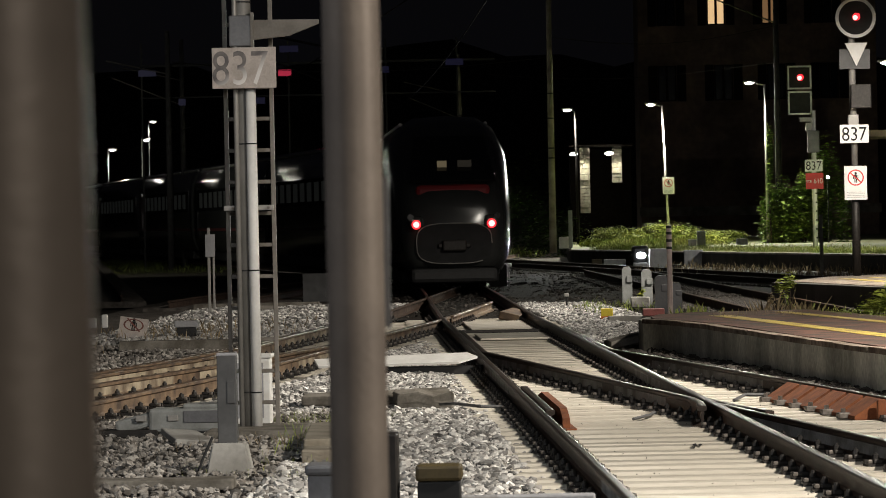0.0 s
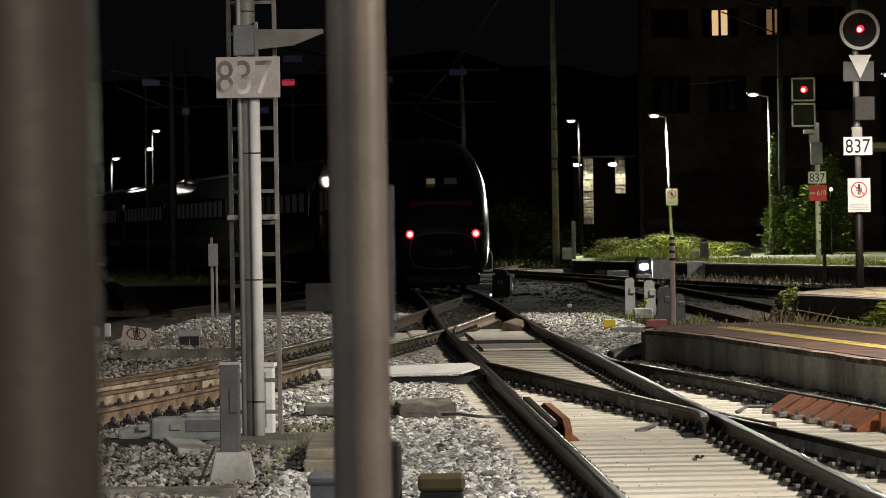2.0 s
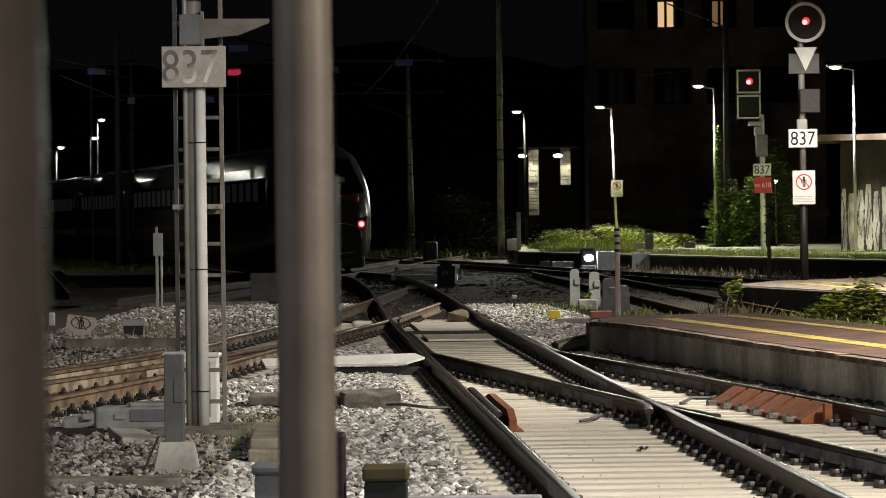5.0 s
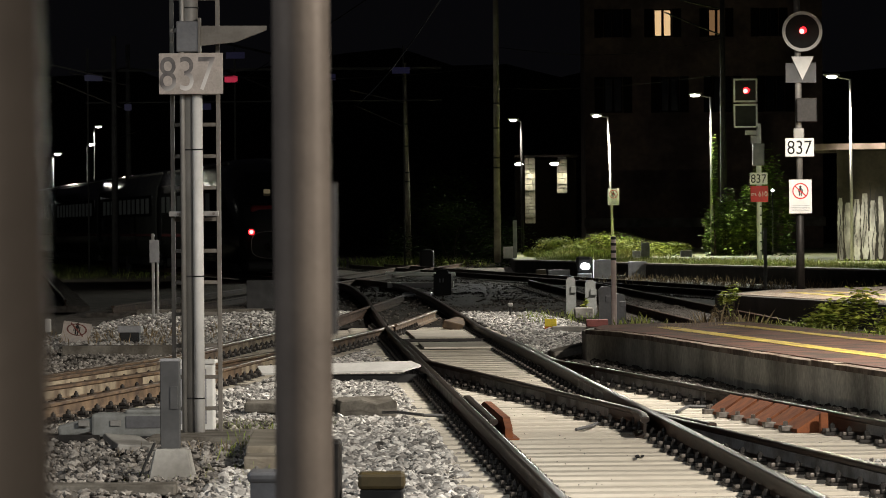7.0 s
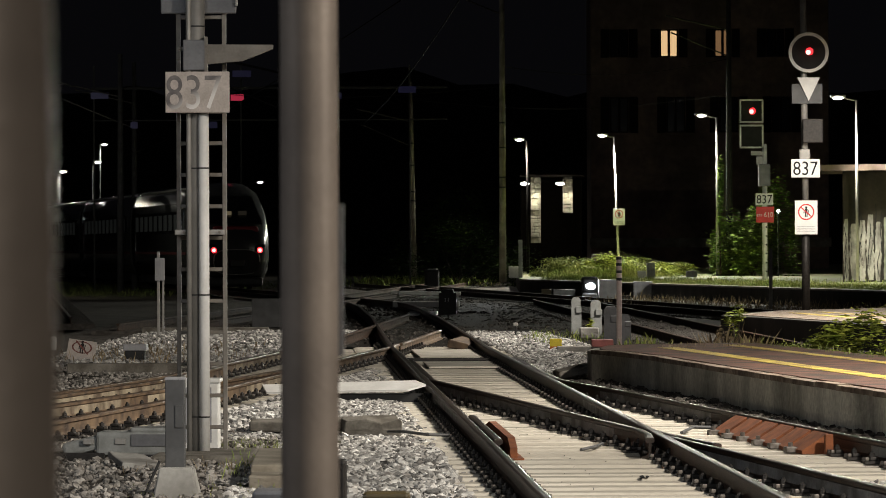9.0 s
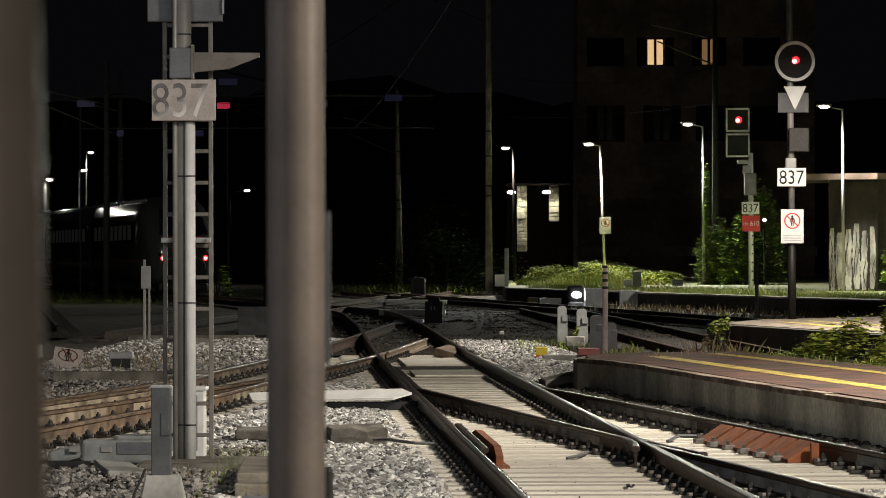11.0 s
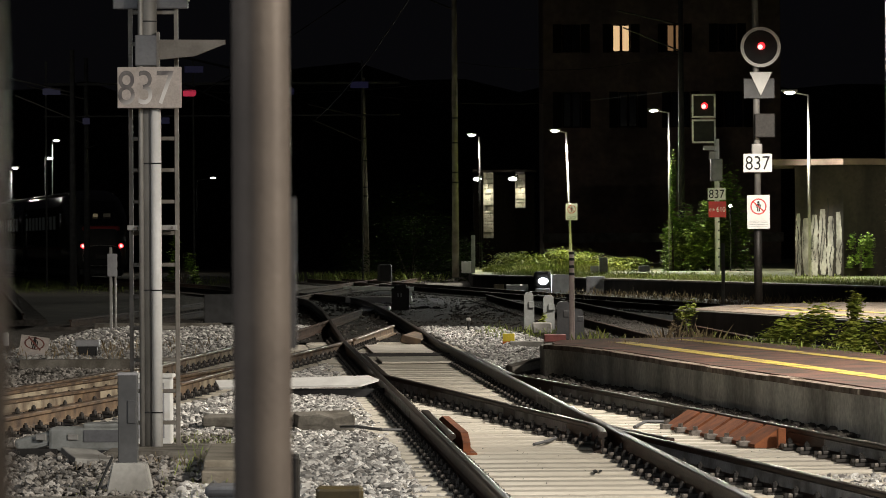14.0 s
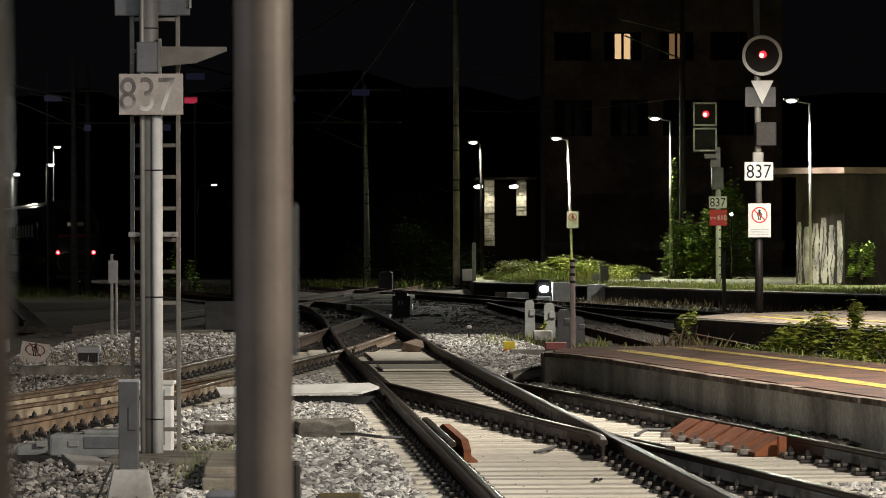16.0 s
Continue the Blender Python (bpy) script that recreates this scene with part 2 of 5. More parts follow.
def tube(bm, p0, p1, r0, r1=None, seg=12, caps=True):
    """A round bar from p0 to p1."""
    r1 = r0 if r1 is None else r1
    p0, p1 = Vector(p0), Vector(p1)
    d = p1 - p0
    q = d.to_track_quat("Z", "Y").to_matrix().to_4x4()
    m = Matrix.Translation((p0 + p1) / 2) @ q
    bmesh.ops.create_cone(bm, cap_ends=caps, segments=seg, radius1=r0, radius2=r1, depth=d.length, matrix=m)
    return bm


def smooth(ob):
    for p in ob.data.polygons:
        p.use_smooth = True
    return ob


def sweep(bm, profile, line, closed=True, caps=True):
    """A profile of (side, up) pairs carried along a line of points that runs mostly along y."""
    rings = []
    for i, p in enumerate(line):
        a, b = Vector(line[max(i - 1, 0)]), Vector(line[min(i + 1, len(line) - 1)])
        d = (b - a).normalized()
        side = Vector((d.y, -d.x, 0)).normalized()
        rings.append([bm.verts.new(Vector(p) + side * u + Vector((0, 0, v))) for u, v in profile])
    n = len(profile)
    for r0, r1 in zip(rings, rings[1:]):
        for k in range(n if closed else n - 1):
            bm.faces.new((r0[k], r0[(k + 1) % n], r1[(k + 1) % n], r1[k]))
    if caps and closed:
        bm.faces.new(rings[0][::-1])
        bm.faces.new(rings[-1])
    bmesh.ops.recalc_face_normals(bm, faces=bm.faces)
    return bm


def scatter(name, spots, shape, faces, material, parent=None, flat=0.75, tilt=True, seed=3, jag=0.28):
    """Many small copies of one shape in one mesh: spots are (x, y, z, size)."""
    rng = np.random.default_rng(seed)
    shape = np.array(shape, float)
    n, k = len(spots), len(shape)
    spots = np.array(spots, float)
    ang = rng.uniform(0, 6.283, n)
    v = np.repeat(shape[None], n, 0) * (1 + rng.uniform(-jag, jag, (n, k, 1)))
    v[:, :, 2] *= flat
    stretch = rng.uniform(0.75, 1.35, (n, 1))
    v[:, :, 0] *= stretch
    if tilt:
        ti = rng.uniform(-0.7, 0.7, (n, 1))
        y, z = v[:, :, 1].copy(), v[:, :, 2].copy()
        v[:, :, 1], v[:, :, 2] = y * np.cos(ti) - z * np.sin(ti), y * np.sin(ti) + z * np.cos(ti)
    c, s = np.cos(ang)[:, None], np.sin(ang)[:, None]
    x, y = v[:, :, 0].copy(), v[:, :, 1].copy()
    v[:, :, 0], v[:, :, 1] = x * c - y * s, x * s + y * c
    v = v * spots[:, None, 3:4] + spots[:, None, :3]
    f = np.array(faces)[None] + (np.arange(n) * k)[:, None, None]
    me = bpy.data.meshes.new(name)
    me.from_pydata(v.reshape(-1, 3).tolist(), [], f.reshape(-1, len(faces[0])).tolist())
    me.materials.append(material)
    ob = new(name, me)
    if parent is not None:
        ob.parent = parent
    return ob


def ico(level=1):
    bm = bmesh.new()
    bmesh.ops.create_icosphere(bm, subdivisions=level, radius=0.5)
    v = [tuple(p.co) for p in bm.verts]
    f = [tuple(q.index for q in p.verts) for p in bm.faces]
    bm.free()
    return v, f


def text(body, height, material, parent, x, y, z, width=None, name="lettering"):
    """Flat letters that face -y, centred at x, z."""
    cu = bpy.data.curves.new(name, "FONT")
    cu.body, cu.size, cu.align_x, cu.align_y, cu.extrude = body, height * 1.38, "CENTER", "CENTER", 0.001
    tmp = bpy.data.objects.new(name, cu)
    scene.collection.objects.link(tmp)
    bpy.context.view_layer.update()
    me = bpy.data.meshes.new_from_object(tmp.evaluated_get(bpy.context.evaluated_depsgraph_get()))
    bpy.data.objects.remove(tmp)
    co = np.array([v.co[:] for v in me.vertices])
    lo, hi = co.min(0), co.max(0)
    sx = (width / (hi[0] - lo[0])) if width else height / (hi[1] - lo[1])
    sz = height / (hi[1] - lo[1])
    mid = (lo + hi) / 2
    for v in me.vertices:
        a, b, c = v.co
        v.co = ((a - mid[0]) * sx, -c, (b - mid[1]) * sz)
    me.materials.clear()
    me.materials.append(material)
    ob = new(name, me)
    ob.parent = parent
    ob.location = (x, y, z)
    return ob


# ---- the lines of the tracks: centre of the rail head, x as a function of y ----
def line_l(y):
    return -0.418 - 0.0508 * (y - 40)


def line_r(y):
    return 1.084 - 0.0508 * (y - 40)


def route(y):
    """Centre line of the track on which the train leaves: straight, then a bend to the left."""
    if y <= 65:
        return 0.333 - 0.0508 * (y - 40)
    k = [(65, -0.937), (92, -2.08), (102, -2.60), (108.3, -2.93), (112, -3.20), (114.4, -3.40), (117.6, -3.78), (121.5, -4.42), (133.6, -6.60), (149.6, -9.53), (165.6, -12.50), (194.4, -17.90), (420, -60.20)]
    for (y0, x0), (y1, x1) in zip(k, k[1:]):
        if y <= y1:
            return x0 + (x1 - x0) * (y - y0) / (y1 - y0)
    return k[-1][1]


def line_c(y):
    return 0.479 - 0.1526 * (y - 40)


def line_d(y):
    return 2.03 - 0.1480 * (y - 40) - 0.0011 * max(y - 40, 0) ** 2 + (0.0006 * max(y - 47, 0) ** 2)


def bend(knots, y):
    """x at y on a line through knots of (y, x)."""
    for (y0, x0), (y1, x1) in zip(knots, knots[1:]):
        if y <= y1:
            break
    return x0 + (x1 - x0) * (y - y0) / (y1 - y0)


def line_e(y):
    return bend([(28, -5.2), (38, -3.95), (42, -3.45), (45.5, -3.09), (51, -2.68), (57.4, -2.23), (64.3, -1.68), (77, -1.09), (95, -0.3)], y)


def line_f(y):
    """The far rail of the crossover."""
    return bend([(28, -7.3), (40, -5.47), (46.9, -4.50), (51.2, -3.99), (55.5, -3.68), (61.6, -3.28), (70, -2.80), (80, -2.5)], y)


def line_g(y):
    return bend([(28, -7.05), (43.6, -4.74), (48.2, -4.05), (52, -3.78), (56, -3.53)], y)


def line_h(y):
    return bend([(28, -6.8), (41.2, -4.45), (45.4, -3.72), (48.4, -3.25), (52.3, -2.74), (58, -2.31)], y)


def points(fn, y0, y1, step, z):
    n = max(2, int((y1 - y0) / step) + 1)
    return [(fn(y0 + (y1 - y0) * i / (n - 1)), y0 + (y1 - y0) * i / (n - 1), z) for i in range(n)]


# ---- ground ----
def sheet(name, x0, x1, y0, y1, z, material, nx=2, ny=2, rough=0.0):
    bm = B()
    grid = [[bm.verts.new((x0 + (x1 - x0) * i / (nx - 1), y0 + (y1 - y0) * j / (ny - 1),
                           z + rough * noise.noise((i * 0.7, j * 0.7, z)))) for i in range(nx)] for j in range(ny)]
    for j in range(ny - 1):
        for i in range(nx - 1):
            bm.faces.new((grid[j][i], grid[j][i + 1], grid[j + 1][i + 1], grid[j + 1][i]))
    return tagged(part(name, bm, material), kind="structure")


tagged(sheet("ground", -900, 900, -30, 1500, -0.16, GROUND), "dark earth that runs out under the tracks", "ground")
tagged(sheet("ballast_bed", -9, 5.2, 2, 210, -0.05, BALLAST_BED, 60, 400, 0.03), "grey stone ballast bed under the tracks", "ballast")
tagged(sheet("track_bed", 2.3, 9.0, 57, 150, -0.012, NEAR_BLACK_BED, 30, 160, 0.02), "near-black track bed between the platforms", "ballast")
tagged(sheet("track_bed_dark", -4.6, 2.4, 71, 150, -0.012, NEAR_BLACK_BED, 40, 120, 0.02), "near-black bed of the station throat", "ballast")

# ---- tracks ----
track_main = base("main_track", 0, 0, 0, label="straight railway track with concrete sleepers and rusty rails", category="track", kind="structure")
track_branch = base("branch_track", 0, 0, 0, label="turnout track that branches off beside the platform", category="track", kind="structure")
track_left = base("crossover_track", 0, 0, 0, label="rusty crossover track that joins from the side", category="track", kind="structure")
track_far = base("far_track", 0, 0, 0, label="dark tracks of the station throat further off", category="track", kind="structure")

FOOT = [(-0.075, 0), (0.075, 0), (0.075, 0.012), (0.022, 0.03), (0.010, 0.05), (0.010, 0.125), (0.035, 0.137), (0.036, 0.162), (-0.036, 0.162), (-0.035, 0.137), (-0.010, 0.125), (-0.010, 0.05), (-0.022, 0.03), (-0.075, 0.012)]
HEAD = [(-0.036, 0.1622), (0.036, 0.1622), (0.032, 0.170), (0.018, 0.1735), (-0.018, 0.1735), (-0.032, 0.170)]


def rail(fn, y0, y1, parent, material=RAIL, step=0.8, z=0.0, top=RAIL_TOP):
    ob = part("rail", sweep(B(), FOOT, points(fn, y0, y1, step, z)), material, parent)
    part("rail_head", sweep(B(), HEAD, points(fn, y0, y1, step, z)), top, ob, "polished running surface")
    return ob


rail(line_l, 6, 65, track_main)
rail(line_r, 6, 65, track_main)
rail(lambda y: route(y) - 0.752, 65, 300, track_main, step=2)
rail(lambda y: route(y) + 0.752, 65, 300, track_main, step=2)
rail(line_c, 14, 34.0, track_branch)


def wing(y):
    """The closure rail: it hugs the stock rail at the toe and flares beside the crossing nose."""
    flare = 0.03 * max(34.9 - y, 0) ** 2
    return max(min(line_c(y), line_r(y) - 0.085) - flare, line_l(y) + 0.074)


rail(wing, 33.4, 57, track_branch)
rail(lambda y: max(line_d(y), line_r(y) + 0.074), 12, 58, track_branch)
rail(lambda y: max(line_r(y), line_c(y) + 0.085) + 0.03 * max(33.6 - y, 0) ** 2, 32.4, 34.8, track_branch)
# wing rails and check rails of the frog
rail(lambda y: line_l(y) + 0.088, 33.2, 38.0, track_main)
rail(line_e, 28, 66, track_left, RAIL_TAN, top=RAIL_BROWN)
rail(lambda y: line_e(y) + 0.03, 66.2, 77, track_left, RAIL_TAN, top=RAIL_BROWN)
rail(line_f, 28, 69, track_left, RAIL_TAN, top=RAIL_BROWN)
# Same rail past y = 69, its colour darkened to fade into the night.
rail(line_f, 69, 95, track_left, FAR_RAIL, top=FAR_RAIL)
rail(line_g, 28, 54, track_left, RAIL_TAN, top=RAIL_BROWN)
rail(line_h, 28, 55, track_left, RAIL_TAN, top=RAIL_BROWN)

PALE_WEB = mat("dust_grey_rail_web", (0.30, 0.295, 0.28), (0.13, 0.12, 0.105), 0.8, 0.1, scale=3, fine=40, dirt=0.4, spread=(0.40, 0.66))

CREAM_WEB = mat("sandy_rail_web", (0.32, 0.27, 0.19), (0.09, 0.062, 0.04), 0.85, 0.0, scale=3, fine=40, dirt=0.4, spread=(0.40, 0.66))


def dusty_web(fn, y0, y1, parent, side=-1, web_mat=PALE_WEB):
    """A stretch of paler rail web, on one side of the rail."""
    a, b = sorted((side * 0.0105, side * 0.0135))
    return part("dusty_web", sweep(B(), [(a, 0.042), (b, 0.042), (b, 0.124), (a, 0.124)], points(fn, y0, y1, 0.8, 0.0)), web_mat, parent)


def outer(y):
    return max(line_d(y), line_r(y) + 0.074)


for fn, y0, y1, owner in ((wing, 39.6, 49.5, track_branch), (wing, 36.2, 38.9, track_branch), (line_c, 25.0, 33.0, track_branch), (line_c, 16, 24.2, track_branch), (line_l, 39.2, 44.2, track_main), (outer, 39.5, 45.5, track_branch), (outer, 25.0, 33.0, track_branch), (line_r, 39.6, 43.0, track_main), (line_l, 18.0, 25.2, track_main)):
    dusty_web(fn, y0, y1, owner)
for fn, y0, y1 in ((line_g, 42.5, 49.0), (line_h, 40.5, 43.5), (line_e, 47.5, 56.0), (line_f, 56.0, 63.0), (line_h, 44.6, 46.6)):
    dusty_web(fn, y0, y1, track_left, 1, CREAM_WEB)

def sleeper_mesh(length, width, depth, name):
    bm = box(B(), 0, 0, -depth / 2, length, width, depth)
    top = [e for e in bm.edges if all(v.co.z > -0.001 for v in e.verts)]
    bmesh.ops.bevel(bm, geom=top, offset=0.02, segments=1, affect="EDGES")
    me = bpy.data.meshes.new(name)
    bm.to_mesh(me)
    bm.free()
    me.materials.append(CONCRETE)
    return me


def fastener_mesh():
    """A base plate with two clips and their bolts, one on each side of a rail."""
    bm = box(B(), 0, 0, 0.011, 0.36, 0.16, 0.022)
    for s in (-1, 1):
        box(bm, s * 0.100, 0, 0.038, 0.07, 0.11, 0.035, 0.01)
        tube(bm, (s * 0.108, 0, 0.05), (s * 0.108, 0, 0.084), 0.027, 0.024, seg=8)
        tube(bm, (s * 0.108, 0, 0.082), (s * 0.108, 0, 0.098), 0.014, 0.012, seg=6)
        box(bm, s * 0.16, 0.045, 0.035, 0.035, 0.035, 0.03)
    me = bpy.data.meshes.new("fastener")
    bm.to_mesh(me)
    bm.free()
    me.materials.append(CLIP)
    return me


def nut_mesh():
    bm = B()
    for s in (-1, 1):
        box(bm, s * 0.158, -0.04, 0.038, 0.032, 0.036, 0.03, 0.006)
    me = bpy.data.meshes.new("bolt")
    bm.to_mesh(me)
    bm.free()
    me.materials.append(BOLT)
    return me


FAST_ME, NUT_ME = fastener_mesh(), nut_mesh()
LONG_ME = sleeper_mesh(1.0, 0.30, 0.22, "sleeper")


def put(me, parent, x, y, z, rz=0.0, sx=1.0):
    ob = new(me.name, me)
    ob.parent = parent
    ob.matrix_local = Matrix.LocRotScale((x, y, z), Euler((0, 0, rz)), (sx, 1, 1))
    return ob


def fasten(fn, y, parent):
    rz = -math.atan((fn(y + 0.5) - fn(y - 0.5)))
    put(FAST_ME, parent, fn(y), y, -0.001, rz)
    put(NUT_ME, parent, fn(y), y, -0.001, rz)


rng = random.Random(4)
y = 17.0
while y < 71:
    a = line_l(y) - 0.52
    b = (line_d(y) if y < 52 else line_r(y)) + 0.52
    put(LONG_ME, track_main, (a + b) / 2, y, rng.uniform(-0.006, 0.006), 0.05 + rng.uniform(-0.004, 0.004), b - a)
    if y > 21:
        for fn in (line_l, line_r):
            fasten(fn, y, track_main)
    if 21 < y < 52:
        if y < 48:
            fasten(line_c if y < 34 else wing, y, track_branch)
            fasten(line_d, y, track_branch)
    y += 0.6
y = 32.0
while y < 71:
    x = (line_e(y) + line_f(y)) / 2
    put(LONG_ME, track_left, x, y, -0.035, -0.09, 2.6)
    for fn in (line_e, line_f):
        fasten(fn, y, track_left)
    if y < 53:
        for fn in (line_g, line_h):
            fasten(fn, y, track_left)
    y += 0.6


def far_line(fn, y0, y1):
    for s in (-0.752, 0.752):
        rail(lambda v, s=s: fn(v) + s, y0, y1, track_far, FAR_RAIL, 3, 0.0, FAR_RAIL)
    bm = B()
    v = y0
    while v < y1:
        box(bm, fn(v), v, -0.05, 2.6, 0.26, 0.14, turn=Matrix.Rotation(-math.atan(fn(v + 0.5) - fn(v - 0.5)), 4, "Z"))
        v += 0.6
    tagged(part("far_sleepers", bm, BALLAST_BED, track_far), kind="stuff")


far_line(lambda v: 6.2 - 0.15 * (v - 98), 60, 175)
far_line(lambda v: 4.2 - 0.043 * (v - 66), 50, 120)
far_line(lambda v: -9.6 - 0.12 * (v - 85), 92, 200)
far_line(lambda v: -6.5 + 0.055 * (v - 95), 84, 190)


# ---- platforms ----
def slab(bm, outline, z0, z1):
    lo = [bm.verts.new((x, y, z0)) for x, y in outline]
    hi = [bm.verts.new((x, y, z1)) for x, y in outline]
    bm.faces.new(hi)
    bm.faces.new(lo[::-1])
    n = len(outline)
    for i in range(n):
        bm.faces.new((lo[i], lo[(i + 1) % n], hi[(i + 1) % n], hi[i]))
    bmesh.ops.recalc_face_normals(bm, faces=bm.faces)
    return bm


def edge(y):
    return bend([(8, 7.85), (36.8, 3.595), (40.6, 3.04), (43.5, 2.63), (47.3, 2.16), (49.6, 1.85), (51.2, 1.55), (52.2, 1.24), (53, 1.2)], y)


PH = 0.42
platform = base("platform_near", 0, 0, 0, label="low concrete platform with red-brown paving and yellow lines", category="platform", kind="structure")
RIM = (8, 36.8, 40.6, 42, 43.5, 45.4, 47.3, 48.5, 49.6, 50.4, 51.2, 51.7, 52.2)
part("platform_wall", slab(B(), [(edge(v), v) for v in RIM] + [(1.20, 53.2), (1.35, 54.4), (1.8, 55.4), (3.6, 56.0), (10.5, 14), (10.5, 8)], -0.15, PH - 0.035), STREAKED_WALL, platform)
part("paving", slab(B(), [(edge(v) + 0.14, v) for v in RIM] + [(1.36, 53.2), (1.5, 54.3), (1.95, 55.1), (3.55, 55.6), (10.4, 14), (10.4, 8)], PH - 0.036, PH), PAVING, platform)
rk = random.Random(19)
y = 20.0
while y < 52.1:
    n = min(y + rk.uniform(0.45, 1.2), 52.2)
    o, w = rk.uniform(-0.035, -0.005), rk.uniform(0.10, 0.138)
    part("edge_stone", slab(B(), [(edge(y) + o, y + 0.006), (edge(y) + w, y + 0.006), (edge(n) + w, n - 0.006), (edge(n) + o + rk.uniform(-0.012, 0.012), n - 0.006)], PH - 0.06, PH + 0.003 - rk.uniform(0, 0.014)), CRUMBLED_EDGE, platform)
    y = n


def stripe(x0, y0, x1, y1, w, z, parent):
    return part("yellow_line", slab(B(), [(x0, y0), (x1, y1), (x1 + w, y1), (x0 + w, y0)], z, z + 0.004), YELLOW, parent)


stripe(2.12, 53.1, 5.10, 31.2, 0.26, PH + 0.001, platform)
stripe(3.05, 54.3, 6.6, 30.5, 0.20, PH + 0.001, platform)

platform2 = base("platform_middle", 0, 0, 0, label="far platform end with yellow edge line", category="platform", kind="structure")
part("platform_wall", slab(B(), [(4.3, 77.5), (4.7, 75.6), (7.0, 64.2), (11.5, 40), (15, 40), (12, 78), (8.6, 86), (5.6, 82.5)], -0.15, PH), SHADED_WALL, platform2)
part("paving", slab(B(), [(4.6, 77.3), (4.95, 75.8), (7.2, 64.4), (11.7, 40), (14.8, 40), (11.8, 77.8), (8.5, 85.6), (5.7, 82.1)], PH, PH + 0.012), CRUMBLED_EDGE, platform2)
stripe(5.69, 79.0, 9.65, 46, 0.28, PH + 0.013, platform2)
stripe(6.27, 80.2, 9.6, 61, 0.24, PH + 0.013, platform2)


def back_edge(x):
    return 143.2 - (x - 2.31) * 4.36


platform3 = base("platform_back", 0, 0, 0, label="overgrown back platform with a dark edge wall", category="platform", kind="structure")
part("platform_wall", slab(B(), [(0.9, 150), (2.31, 143.2), (11.27, 104.1), (20, 66), (60, 66), (60, 260), (0.9, 260)], -0.15, 0.47), SHADED_WALL, platform3)
part("paving", slab(B(), [(0.95, 150.1), (2.37, 143.4), (11.33, 104.3), (20, 66.3), (60, 66.3), (60, 260), (0.95, 260)], 0.47, 0.5), MOSS, platform3)
part("edge_stone", slab(B(), [(0.85, 150), (2.26, 143.1), (11.22, 104.0), (19.95, 66), (20.4, 66), (11.75, 104.2), (2.8, 143.4), (1.3, 150.2)], 0.48, 0.53), EDGE_STONE, platform3)

# ---- foreground posts ----
def near_pole(x, y, r, label, lean=0.0):
    ob = base("foreground_pole", x, y, 0, label=label, category="pole")
    smooth(part("tube", tube(B(), (lean * 1.9, 0, -0.15), (-lean * 1.45, 0, 3.2), r, seg=48, caps=False), POLE, ob))
    return ob


pole_a = near_pole(-0.334, 7.2, 0.0515, "brownish grey steel tube pole close to the camera")
part("fixing_strip", box(B(), 0.0545, 0.01, 1.70, 0.012, 0.03, 0.27), DARK_GREY, pole_a, "thin dark strip fixed on the tube")
near_pole(-0.3045, 2.3, 0.0515, "brownish steel pole very close to the camera", 0.013)


